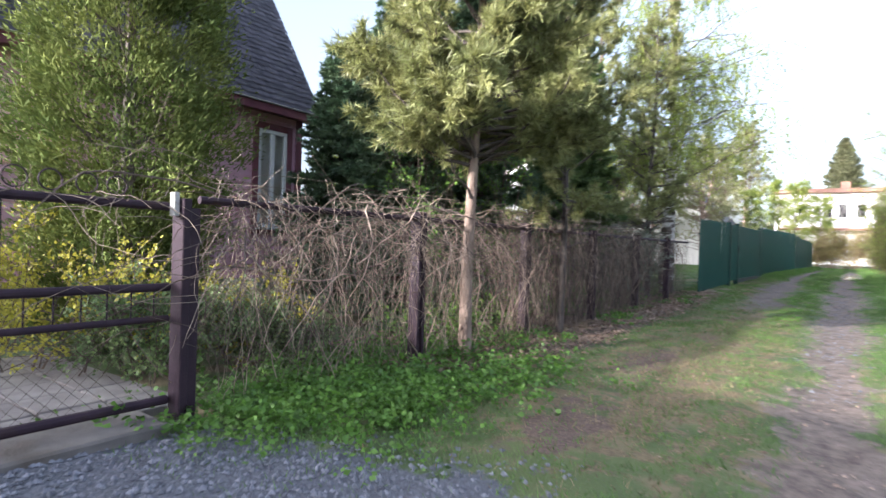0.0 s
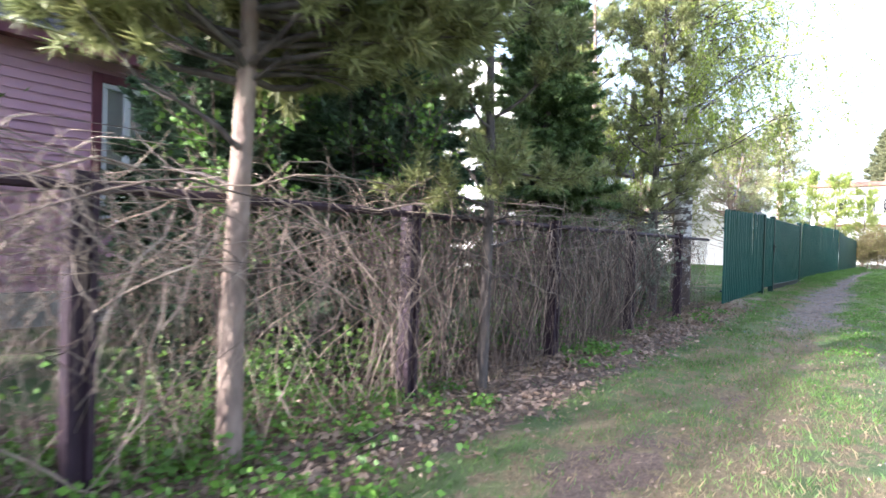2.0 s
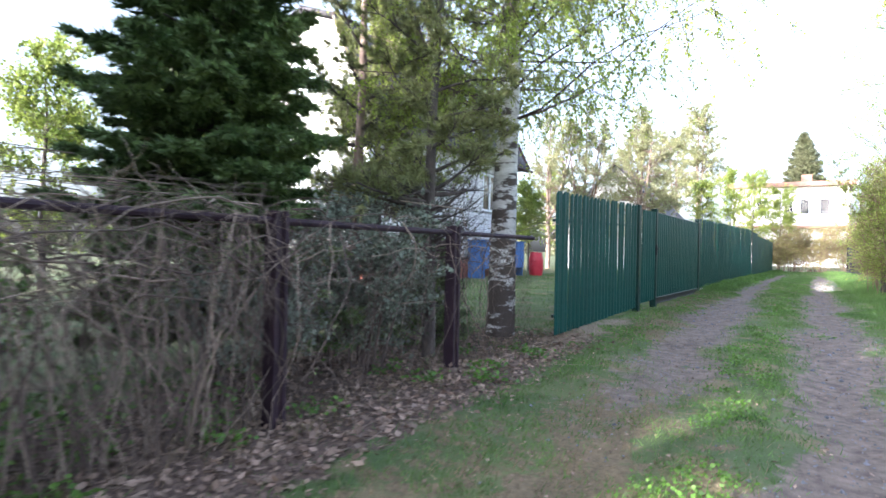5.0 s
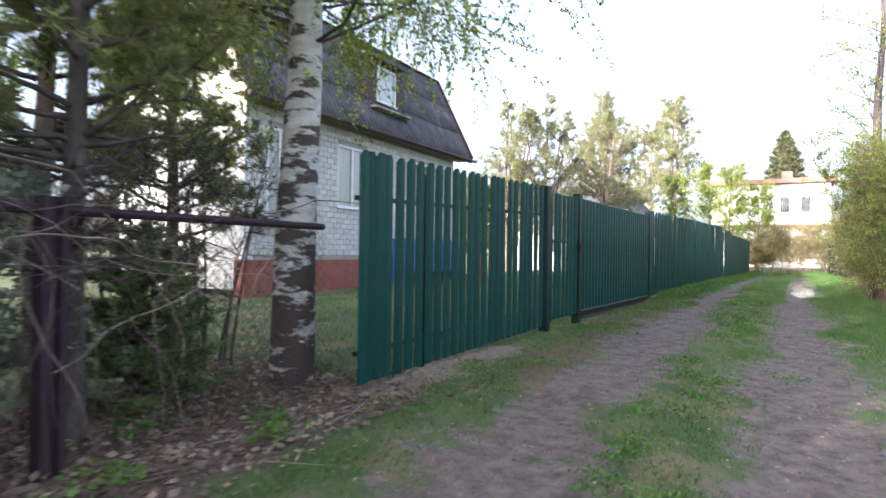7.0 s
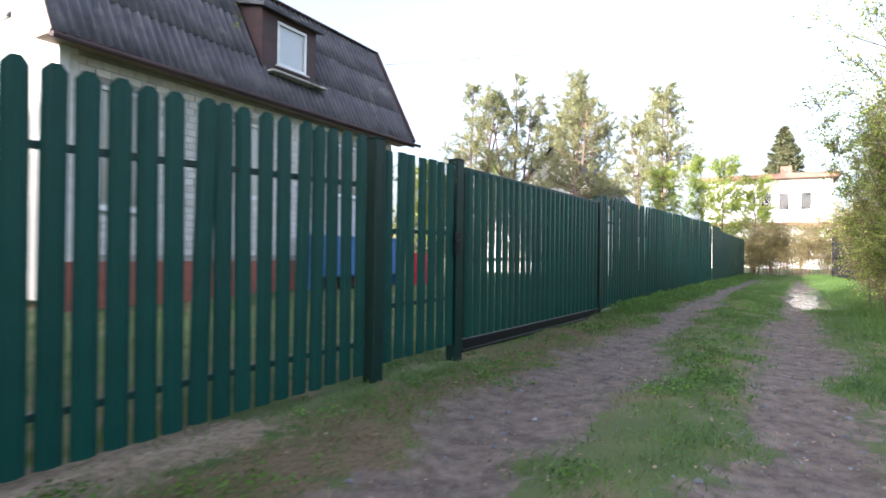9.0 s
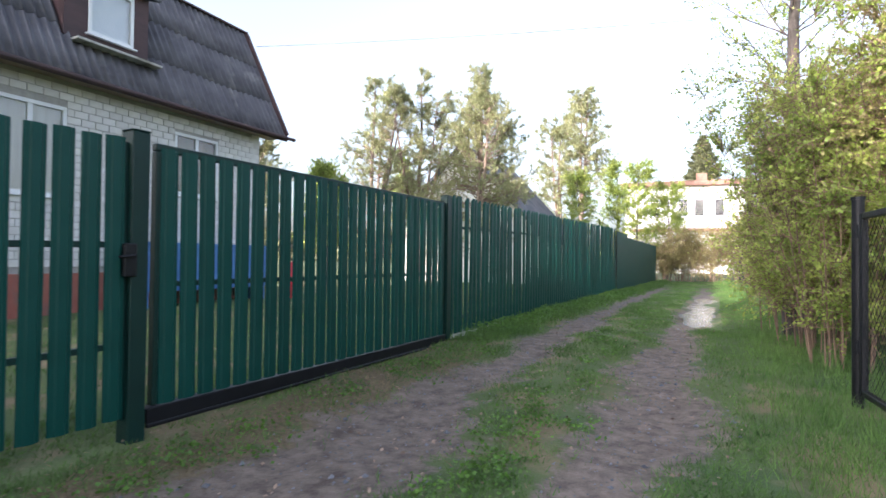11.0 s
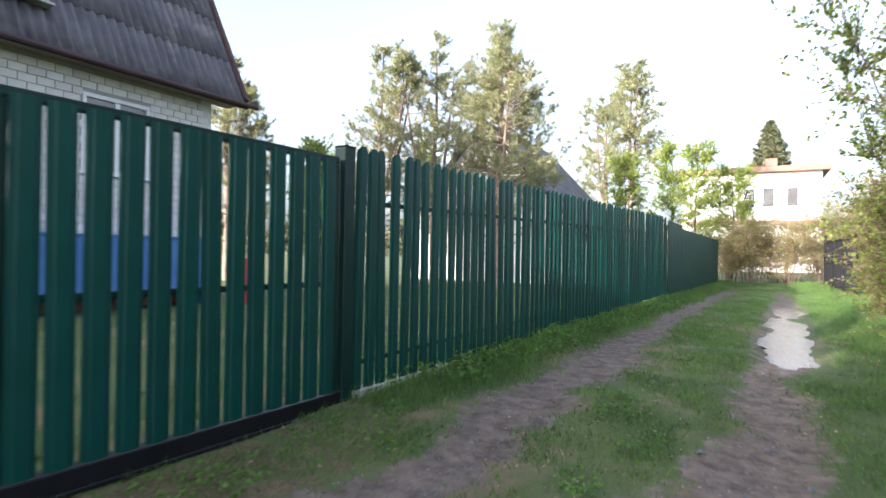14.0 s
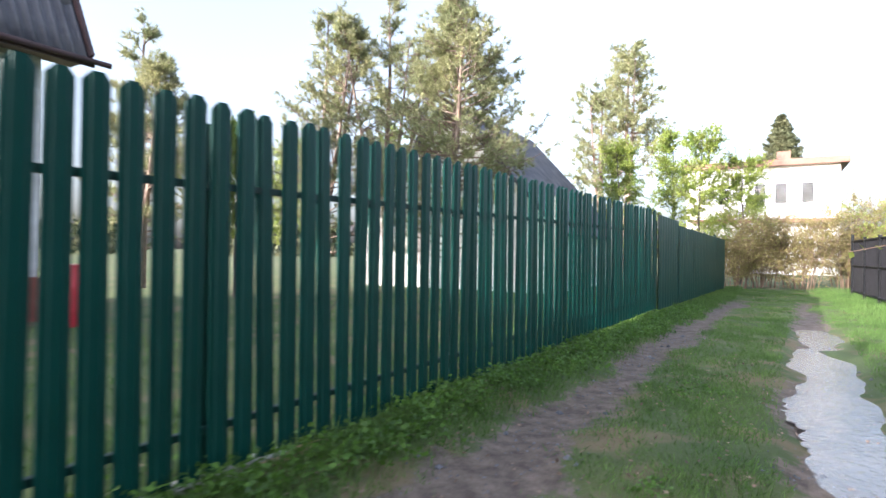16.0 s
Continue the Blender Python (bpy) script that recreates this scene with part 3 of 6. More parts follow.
    put(part("far_roof", roof_slab((2 * RIDGE[0] - EAVE[0], EAVE[1]), (2 * RIDGE[0] - KNEE[0], KNEE[1]), Y0 - 0.4, Y1 + 0.55, 0.05), M_SLATE, h))
    put(part("fascia", box(EAVE[0] - 0.03, EAVE[0] + 0.02, Y0 - 0.4, Y1 + 0.62, TOP - 0.12, TOP - 0.005, 0.005), M_FASCIA, h, "maroon painted eaves board"))
    put(part("soffit", box(X - 0.1, EAVE[0] - 0.035, Y0 - 0.38, Y1 + 0.5, TOP - 0.06, TOP - 0.03, 0), M_SOFFIT, h))
    bm = bmesh.new()
    add_tube(bm, (EAVE[0] + 0.08, Y0 - 0.4, TOP - 0.1), (EAVE[0] + 0.08, Y1 + 0.85, TOP - 0.04), 0.05, 10)
    put(part("gutter", bm, M_FASCIA, h))
    put(part("verge_board", roof_slab((EAVE[0], EAVE[1]), (KNEE[0], KNEE[1]), Y1 + 0.5, Y1 + 0.56, 0.14), M_FASCIA, h))
    put(part("knee_board", box(KNEE[0] - 0.05, KNEE[0] + 0.1, Y0 - 0.4, Y1 + 0.5, KNEE[1] + 0.02, KNEE[1] + 0.07, 0.005), M_FASCIA, h))
    # dormer
    fx, dy0, dy1, dz0, dz1 = -9.74, 25.15, 26.95, 5.55, 6.98
    bm = bmesh.new()
    wy0, wy1, wz0, wz1 = 25.62, 26.6, 5.72, 6.8
    for b in ((dy0, wy0, dz0, dz1), (wy1, dy1, dz0, dz1), (wy0, wy1, dz0, wz0), (wy0, wy1, wz1, dz1)):
        add_box(bm, fx - 0.06, fx, *b)
    for y in (dy0, dy1 - 0.06):
        bv = [bm.verts.new(p) for p in ((fx - 0.06, y, dz0), (fx - 0.06, y, dz1 + 0.02), (-10.7, y, dz1 + 0.3))]
        bw = [bm.verts.new(p.co + Vector((0, 0.06, 0))) for p in bv]
        bm.faces.new(bv), bm.faces.new(bw[::-1])
        for i in range(3):
            bm.faces.new((bv[i], bw[i], bw[(i + 1) % 3], bv[(i + 1) % 3]))
    bmesh.ops.recalc_face_normals(bm, faces=bm.faces)
    put(part("dormer", bm, M_FASCIA, h, "maroon boarded dormer"))
    put(window_unit(h, fx - 0.01, wy0, wy1, wz0, wz1, M_WHITE, M_WHITE, 0, "dormer_window"))
    put(part("dormer_roof", roof_slab((fx + 0.22, dz1), (-11.0, dz1 + 0.42), dy0 - 0.15, dy1 + 0.15, -0.07), M_SLATE, h))
    put(part("flashing", box(fx + 0.0, fx + 0.3, dy0 + 0.1, dy1 + 0.15, dz0 - 0.11, dz0 - 0.06, 0.005), M_CONCRETE, h))
    # bricks: each near one a piece, the rest joined
    L, H, J = 0.285, 0.146, 0.012
    shared = {}
    rest = bmesh.new()
    count = 0
    row = 0
    z = TOP - H - 0.14
    while z > PL:
        y = Y0 + 0.12 - (row % 2) * L / 2
        while y < Y1 - 0.02:
            a, b = max(y, Y0 + 0.11), min(y + L - J, Y1)
            for w in WIN:
                if z + H - J > w[2] - 0.02 and z < w[3] + 0.02 and b > w[0] and a < w[1]:
                    if a < w[0]:
                        b = w[0]
                    elif b > w[1]:
                        a = w[1]
                    else:
                        b = a
            if b - a > 0.05:
                if count < 300 and z > 2.9 and 24.2 < y:
                    key = round(b - a, 2)
                    if key not in shared:
                        bm = box(0, 0.025, 0, key, 0, H - J, 0.004)
                        o = part("brick", bm, M_BRICK, holder)
                        shared[key] = o.data
                    else:
                        o = new("brick", shared[key])
                        o.parent = holder
                    o.location = (X - 0.02 + rng.normal() * 0.0015, a, z)
                    count += 1
                else:
                    x0 = X - 0.02
                    p = [rest.verts.new(c) for c in ((x0, a, z), (x0, b, z), (x0, b, z + H - J), (x0, a, z + H - J), (X + 0.004, a + 0.003, z + 0.003), (X + 0.004, b - 0.003, z + 0.003), (X + 0.004, b - 0.003, z + H - J - 0.003), (X + 0.004, a + 0.003, z + H - J - 0.003))]
                    for f in ((4, 5, 6, 7), (0, 1, 5, 4), (1, 2, 6, 5), (2, 3, 7, 6), (3, 0, 4, 7)):
                        rest.faces.new([p[i] for i in f])
            y += L
        z -= H
        row += 1
    tagged(put(part("brick_field", rest, M_BRICK_REST, h)), kind="stuff")
    h.matrix_basis = pose(-12.3 - 0.3, 25.8 + 0.3, G + 0.1)


def build_pink_house():
    X, Y0, Y1 = -9.3, 1.4, 8.0
    TOP = 3.9
    h = thing("pink_house", -13.5, 4.5, 0, "pink clapboard house with a dark shingled mansard roof", "house")
    inv = h.matrix_basis.inverted()

    def put(ob):
        ob.matrix_parent_inverse = inv
        return ob

    EAVE, KNEE, RIDGE = (-9.0, 3.82), (-11.1, 7.3), (-13.5, 8.2)
    W = [(6.95, 7.65, 1.45, 3.42)]
    core = bmesh.new()
    add_box(core, X - 0.2, X - 0.03, Y0, W[0][0], 0, TOP)
    add_box(core, X - 0.2, X - 0.03, W[0][1], Y1, 0, TOP)
    add_box(core, X - 0.2, X - 0.03, W[0][0], W[0][1], 0, W[0][2])
    add_box(core, X - 0.2, X - 0.03, W[0][0], W[0][1], W[0][3], TOP)
    put(part("wall", core, M_PINK, h))
    XB = 2 * RIDGE[0] - X
    prof = [(X - 0.03, 0), (X - 0.03, TOP), (KNEE[0], KNEE[1] - 0.1), (RIDGE[0], RIDGE[1] - 0.1), (2 * RIDGE[0] - KNEE[0], KNEE[1] - 0.1), (XB, TOP), (XB, 0)]
    for a in (Y0, Y1 - 0.2):
        put(part("gable_wall", gable_wall(prof, a, a + 0.2), M_PINK, h))
    put(part("back_wall", box(XB, XB + 0.2, Y0, Y1, 0, TOP), M_PINK, h))
    put(part("plinth", box(X - 0.1, X + 0.06, Y0, Y1, -0.1, 0.45, 0.01), M_CONCRETE, h))
    # lapped boards
    z, pitch = 0.46, 0.132
    while z < TOP - 0.1:
        for a, b in ((Y0, W[0][0] - 0.13), (W[0][1] + 0.13, Y1)) if z + pitch > W[0][2] - 0.12 and z < W[0][3] + 0.12 else ((Y0, Y1),):
            bm = bmesh.new()
            p = [bm.verts.new(c) for c in ((X - 0.028, a, z), (X + 0.018, a, z), (X + 0.0, a, z + pitch), (X - 0.028, a, z + pitch), (X - 0.028, b, z), (X + 0.018, b, z), (X + 0.0, b, z + pitch), (X - 0.028, b, z + pitch))]
            for f in ((0, 1, 2, 3), (7, 6, 5, 4), (1, 5, 6, 2), (0, 4, 5, 1), (2, 6, 7, 3)):
                bm.faces.new([p[i] for i in f])
            put(part("board", bm, M_PINK, h))
        z += pitch
    w = W[0]
    bm = bmesh.new()
    for b in ((w[0] - 0.13, w[0], w[2] - 0.13, w[3] + 0.13), (w[1], w[1] + 0.13, w[2] - 0.13, w[3] + 0.13), (w[0], w[1], w[3], w[3] + 0.13), (w[0], w[1], w[2] - 0.13, w[2])):
        add_box(bm, X - 0.02, X + 0.045, *b, 0.006)
    put(part("window_trim", bm, M_MAROON, h, "maroon window surround"))
    put(window_unit(h, X, *w, M_WHITE, M_CURTAIN, 1))
    put(part("corner_trim", box(X - 0.06, X + 0.04, Y1 - 0.12, Y1 + 0.04, 0, TOP, 0.006), M_MAROON, h))
    put(part("soffit", box(X - 0.05, EAVE[0], Y0 - 0.3, Y1 + 0.3, TOP - 0.16, TOP - 0.1, 0), M_MAROON, h))
    put(part("fascia", box(EAVE[0] - 0.02, EAVE[0] + 0.03, Y0 - 0.3, Y1 + 0.32, TOP - 0.2, TOP - 0.04, 0.005), M_MAROON, h))
    put(part("eave_drip", box(EAVE[0] - 0.02, EAVE[0] + 0.07, Y0 - 0.3, Y1 + 0.32, TOP - 0.035, TOP - 0.015, 0.003), M_CONCRETE, h))
    put(part("roof_deck", roof_slab(EAVE, KNEE, Y0 - 0.3, Y1 + 0.3, -0.06), M_SHINGLE, h))
    put(part("upper_roof", roof_slab(KNEE, RIDGE, Y0 - 0.3, Y1 + 0.3, -0.06), M_SHINGLE, h))
    put(part("far_roof", roof_slab((2 * RIDGE[0] - KNEE[0], KNEE[1]), RIDGE, Y0 - 0.3, Y1 + 0.3, 0.06), M_SHINGLE, h))
    put(part("far_roof", roof_slab((2 * RIDGE[0] - EAVE[0], EAVE[1]), (2 * RIDGE[0] - KNEE[0], KNEE[1]), Y0 - 0.3, Y1 + 0.3, 0.06), M_SHINGLE, h))
    # shingle tabs, joined: too small to pick apart
    rng = np.random.default_rng(5)
    d = Vector((KNEE[0] - EAVE[0], 0, KNEE[1] - EAVE[1]))
    n = Vector((d.z, 0, -d.x)).normalized()
    V, Fc = [], []
    rows = 28
    for r in range(rows):
        y = Y0 - 0.3 + (r % 2) * 0.16
        while y < Y1 + 0.28:
            s0, s1 = r / rows, (r + 1.12) / rows
            lift = 0.012 + rng.random() * 0.008
            base = Vector((EAVE[0], 0, EAVE[1])) + n * 0.064
            y1 = min(y + 0.31, Y1 + 0.3)
            a = len(V)
            for yy, s, lf in ((y, s0 + 0.006, lift), (y + 0.05, s0, lift), (y1 - 0.05, s0, lift), (y1, s0 + 0.006, lift), (y1, s1, 0.001), (y, s1, 0.001)):
                p = base + d * s + n * lf
                V.append((p.x, yy, p.z))
            Fc += [(a, a + 1, a + 2, a + 3), (a, a + 3, a + 4, a + 5)]
            y += 0.32
    tagged(put(pydata("shingles", V, Fc, M_SHINGLE, h)), kind="stuff")


def build_far_house():
    """Two-storey pale house beyond the end of the lane."""
    x0, x1, y0, y1, g = -4.7, 4.9, 72.0, 82.0, 0.3
    h = thing("two_storey_house", 1.0, 77, g, "cream two-storey house with a flat rust-red roof edge", "house")
    inv = h.matrix_basis.inverted()

    def put(ob):
        ob.matrix_parent_inverse = inv
        return ob

    WINS = [(a, a + 0.9, z, z + 1.6) for z in (1.4, 5.3) for a in (-2.6, -0.3, 1.0, 2.6)]
    bm = bmesh.new()
    zs, xs = sorted({g, 8.0, *[v for w in WINS for v in w[2:]]}), sorted({x0, x1, *[v for w in WINS for v in w[:2]]})
    for za, zb in zip(zs[:-1], zs[1:]):
        for xa, xb in zip(xs[:-1], xs[1:]):
            if not any(w[0] <= xa + 1e-6 and w[1] >= xb - 1e-6 and w[2] <= za + 1e-6 and w[3] >= zb - 1e-6 for w in WINS):
                add_box(bm, xa, xb, y0, y0 + 0.3, za, zb)
    bmesh.ops.remove_doubles(bm, verts=bm.verts, dist=0.001)
    put(part("wall", bm, M_CREAM, h))
    bm = bmesh.new()
    add_box(bm, x0, x0 + 0.3, y0 + 0.3, y1, g, 8.0)
    add_box(bm, x1 - 0.3, x1, y0 + 0.3, y1, g, 8.0)
    add_box(bm, x0, x1, y1, y1 + 0.3, g, 8.0)
    put(part("wall", bm, M_CREAM, h))
    put(part("roof", box(x0 - 0.4, x1 + 0.5, y0 - 0.5, y1 + 0.5, 8.0, 8.45, 0.03), M_RUST, h, "rust-red roof edge"))
    put(part("canopy", box(x0 + 0.4, x1 - 0.2, y0 - 1.0, y0 - 0.005, 4.0, 4.25, 0.03), M_RUST, h))
    put(part("chimney", box(1.2, 2.1, y0 + 2, y0 + 3, 8.45, 9.4, 0.03), M_RUST, h))
    for w in WINS:
        bm = bmesh.new()
        for b in ((w[0], w[1], w[2], w[2] + 0.1), (w[0], w[1], w[3] - 0.1, w[3]), (w[0], w[0] + 0.1, w[2], w[3]), (w[1] - 0.1, w[1], w[2], w[3])):
            add_box(bm, b[0], b[1], y0 + 0.05, y0 + 0.13, b[2], b[3])
        o = put(part("window", bm, M_WHITE, h))
        part("pane", box(w[0] + 0.05, w[1] - 0.05, y0 + 0.09, y0 + 0.1, w[2] + 0.05, w[3] - 0.05, 0), M_GLASS, o)
        part("blind", box(w[0] + 0.05, w[1] - 0.05, y0 + 0.27, y0 + 0.28, w[2], w[3], 0), M_NET, o)


def build_steep_house():
    """Steep grey roof behind the pines."""
    h = thing("steep_roof_house", -8.6, 46, 0.35, "house with a steep grey corrugated roof among pines", "house")
    inv = h.matrix_basis.inverted()
    rid, hw, e, g = 6.7, 4.1, 2.2, 0.35
    cx, y0, y1 = -8.7, 42.0, 50.0
    for s in (-1, 1):
        o = part("roof_slope", roof_slab((cx + s * hw, e), (cx, rid), y0, y1, -0.12 * s if s > 0 else 0.12), M_SLATE, h)
        o.matrix_parent_inverse = inv
    prof = [(cx - hw + 0.5, g), (cx + hw - 0.5, g), (cx + hw - 0.5, e + 0.4), (cx, rid - 0.2), (cx - hw + 0.5, e + 0.4)]
    o = part("wall", gable_wall(prof, y0 + 0.3, y1 - 0.3), M_CREAM, h)
    o.matrix_parent_inverse = inv
    o = part("window", box(cx - 0.6, cx + 0.6, y0 + 0.24, y0 + 0.29, 3.6, 4.8, 0.01), M_WHITE, h)
    o.matrix_parent_inverse = inv


build_brick_house()
build_pink_house()
build_far_house()
build_steep_house()


# ---- fences and gates ----
def along(x0, y0, x1, y1):
    """Pose whose x axis runs along the line, and its length."""
    return math.degrees(math.atan2(y1 - y0, x1 - x0)), math.hypot(x1 - x0, y1 - y0)


def picket_mesh(height, width=0.128, rounded=0.05):
    """Pressed steel picket with folded edges, two grooves and a rounded top; outer face towards -y."""
    half = width / 2
    prof = [(-half, 0.010), (-half + 0.006, 0.0), (-half + 0.030, -0.004), (-half + 0.038, -0.014), (half - 0.038, -0.014), (half - 0.030, -0.004), (half - 0.006, 0.0), (half, 0.010)]
    bm = bmesh.new()
    rings = []
    tops = [height - rounded * (abs(u) / half) ** 2.2 for u, _ in prof]
    for lv in (0, 1):
        rings.append([bm.verts.new((u, v, tops[i] if lv else 0.0)) for i, (u, v) in enumerate(prof)])
    back = [[bm.verts.new((u * 0.98, v + 0.003, tops[i] if lv else 0.0)) for i, (u, v) in enumerate(prof)] for lv in (0, 1)]
    k = len(prof)
    for i in range(k - 1):
        bm.faces.new((rings[0][i], rings[0][i + 1], rings[1][i + 1], rings[1][i]))
        bm.faces.new((back[0][i + 1], back[0][i], back[1][i], back[1][i + 1]))
        bm.faces.new((rings[1][i], rings[1][i + 1], back[1][i + 1], back[1][i]))
    bm.faces.new((rings[0][0], rings[1][0], back[1][0], back[0][0]))
    bm.faces.new((rings[0][-1], back[0][-1], back[1][-1], rings[1][-1]))
    me = bpy.data.meshes.new("picket")
    bm.to_mesh(me)
    bm.free()
    me.materials.append(M_GREEN)
    return me


def steel_box(name, x0, x1, y0, y1, z0, z1, material, parent, label="", bevel=0.006):
    return part(name, box(x0, x1, y0, y1, z0, z1, bevel), material, parent, label)


def picket_run(name, ya, yb, z0a, z0b, height, label, posts, pitch=0.157, skip=0.0, double_first=False, rails=(0.24, 1.55), rounded=0.05):
    """A run of pickets along the fence line; z0a and z0b are the feet's heights at its ends."""
    xa, xb = fence_x(ya), fence_x(yb)
    ang, length = along(xa, ya, xb, yb)
    zg = min(ground_z(xa, ya), ground_z(xb, yb))
    f = thing(name, xa, ya, zg, label, "fence", rz=ang)
    slope = (z0b - z0a) / length
    me = picket_mesh(height, rounded=rounded)
    n = int((length - 2 * skip) / pitch)
    step = (length - 2 * skip) / n
    rng = np.random.default_rng(int(ya * 10))
    for i in range(n + 1):
        o = new("picket", me)
        o.parent = f
        s = skip + i * step
        o.matrix_basis = pose(s + rng.normal() * 0.003, -0.03, z0a - zg + slope * s + rng.normal() * 0.004, rng.normal() * 0.3, rng.normal() * 0.35, rng.normal() * 1.2)
        if double_first and i < 2:
            for dx in (0.078,):
                o2 = new("picket", me)
                o2.parent = f
                o2.matrix_basis = pose(s + dx, -0.022, z0a - zg + slope * s + 0.004, 0, 0, 0)
    for r in rails:
        bm = bmesh.new()
        add_box(bm, 0, length, -0.018, 0.022, r, r + 0.04, 0.004)
        for v in bm.verts:
            v.co.z += z0a - zg + slope * v.co.x
        part("rail", bm, M_GREEN_DK, f)
    for yp in posts:
        s = (yp - ya) / (yb - ya) * length
        base = ground_z(fence_x(yp), yp) - zg
        steel_box("post", s - 0.03, s + 0.03, 0.024, 0.084, base - 0.3, z0a - zg + slope * s + height - 0.12, M_GREEN_DK, f)
    return f, length, zg


def gate_post(y, z1, w=0.05, label="square dark green steel gate post"):
    x = fence_x(y)
    g = ground_z(x, y)
    p = thing("gate_post", x, y, g, label, "post", rz=86.4, group="posts of the green gate")
    steel_box("shaft", -w, w, -w, w, -0.3, z1 - g, M_GREEN_DK, p)
    steel_box("cap", -w - 0.004, w + 0.004, -w - 0.004, w + 0.004, z1 - g, z1 - g + 0.012, M_GREEN_DK, p)
    return p


picket_run("picket_fence", 16.22, 20.02, 0.17, 0.27, 1.98, "dark green steel picket fence with rounded tops", (17.25,), skip=0.09, double_first=True)
GP1 = gate_post(20.13, 2.24, 0.062)
GP2 = gate_post(21.40, 2.25, 0.062)
GP3 = gate_post(25.93, 2.29, 0.06)


def build_wicket():
    ya, yb = 20.20, 21.34
    f, length, zg = picket_run("wicket_gate", ya, yb, 0.33, 0.35, 1.84, "closed green steel picket wicket gate with a lock", (), skip=0.08, rails=(0.46, 1.12), rounded=0.0)
    f["category"] = "gate"
    steel_box("stile", -0.02, 0.03, -0.02, 0.02, 0.33 - zg, 2.17 - zg, M_GREEN_DK, f)
    steel_box("stile", length - 0.03, length + 0.02, -0.02, 0.02, 0.33 - zg, 2.17 - zg, M_GREEN_DK, f)
    lock = steel_box("lock_box", length - 0.06, length + 0.03, -0.085, -0.05, 1.1, 1.32, M_BLACK, f, "black lock box with a lever", 0.008)
    bm = bmesh.new()
    add_tube(bm, (length - 0.01, -0.085, 1.24), (length - 0.01, -0.125, 1.24), 0.011, 8)
    add_tube(bm, (length - 0.01, -0.12, 1.24), (length - 0.12, -0.125, 1.23), 0.010, 8)
    part("handle", bm, M_BLACK, lock)
    for z in (0.35, 1.72):
        bm = bmesh.new()
        add_tube(bm, (-0.035, -0.05, z), (-0.035, -0.05, z + 0.13), 0.016, 8)
        part("hinge", bm, M_BLACK, f)


def build_sliding_gate():
    ya, yb = 21.53, 25.84
    xa, xb = fence_x(ya) - 0.0, fence_x(yb) - 0.0
    ang, length = along(xa, ya, xb, yb)
    zg = 0.2
    g = thing("sliding_gate", xa, ya, zg, "closed green steel picket sliding gate on a dark beam", "gate", rz=ang)
    z0, z1 = 0.33 - zg, 2.2 - zg
    steel_box("beam", -0.05, length + 0.03, -0.05, 0.05, z0 - 0.06, z0 + 0.05, M_BLACK, g, "dark lower running beam")
    steel_box("track_lip", -0.05, length + 0.03, -0.058, -0.03, z0 - 0.085, z0 - 0.055, M_BLACK, g)
    steel_box("top_bar", 0.0, length, -0.03, 0.03, z1 - 0.05, z1, M_GREEN_DK, g)
    steel_box("mid_bar", 0.04, length - 0.04, -0.016, 0.02, 1.0, 1.04, M_GREEN_DK, g)
    for s in (0.02, length - 0.02):
        steel_box("stile", s - 0.02, s + 0.02, -0.03, 0.03, z0 + 0.055, z1 - 0.055, M_GREEN_DK, g)
    steel_box("stile", length * 0.5 - 0.025, length * 0.5 + 0.025, -0.012, 0.03, z0 + 0.055, z1 - 0.055, M_GREEN_DK, g)
    me = picket_mesh(z1 - z0 - 0.085, 0.14, 0.0)
    n = 26
    rng = np.random.default_rng(8)
    for i in range(n):
        o = new("picket", me)
        o.parent = g
        o.matrix_basis = pose(0.11 + i * (length - 0.22) / (n - 1), -0.036, z0 + 0.058, 0, rng.normal() * 0.2, rng.normal() * 1.0)


build_wicket()
build_sliding_gate()
picket_run("picket_fence", 26.0, 38.2, 0.30, 0.47, 2.03, "dark green steel picket fence on posts above grass", (28.1, 30.55, 33.0, 35.5, 38.0), skip=0.07)


def build_sheet_fence():
    ya, yb = 38.24, 48.6
    xa, xb = fence_x(ya), fence_x(yb)
    ang, length = along(xa, ya, xb, yb)
    zg = 0.33
    f = thing("sheet_fence", xa, ya, zg, "green ribbed steel sheet fence closing the lane", "fence", rz=ang)
    n = 5
    w = length / n
    for i in range(n):
        bm = bmesh.new()
        k = 24
        top0, top1 = (2.08, 2.05) if i == 0 else (1.98 - 0.03 * i, 1.95 - 0.03 * i)
        V = []
        for j in range(k + 1):
            u = i * w + 0.03 + (w - 0.06) * j / k
            d = -0.05 - (0.012 if j % 3 == 0 else 0.0)
            V.append((bm.verts.new((u, d, 0.1)), bm.verts.new((u, d, top0 + (top1 - top0) * j / k)), bm.verts.new((u, d + 0.02, 0.1)), bm.verts.new((u, d + 0.02, top0 + (top1 - top0) * j / k))))
        for a, b in zip(V[:-1], V[1:]):
            bm.faces.new((a[0], b[0], b[1], a[1])), bm.faces.new((b[2], a[2], a[3], b[3])), bm.faces.new((a[1], b[1], b[3], a[3]))
        part("panel", bm, M_GREEN, f)
        steel_box("post", i * w - 0.03, i * w + 0.03, -0.03, 0.04, -0.3, 1.95, M_GREEN_DK, f)
    steel_box("post", length - 0.03, length + 0.03, -0.03, 0.04, -0.3, 1.8, M_GREEN_DK, f)


build_sheet_fence()

OLD_POSTS = (2.15, 4.62, 6.95, 9.38, 11.75, 14.08, 16.15)


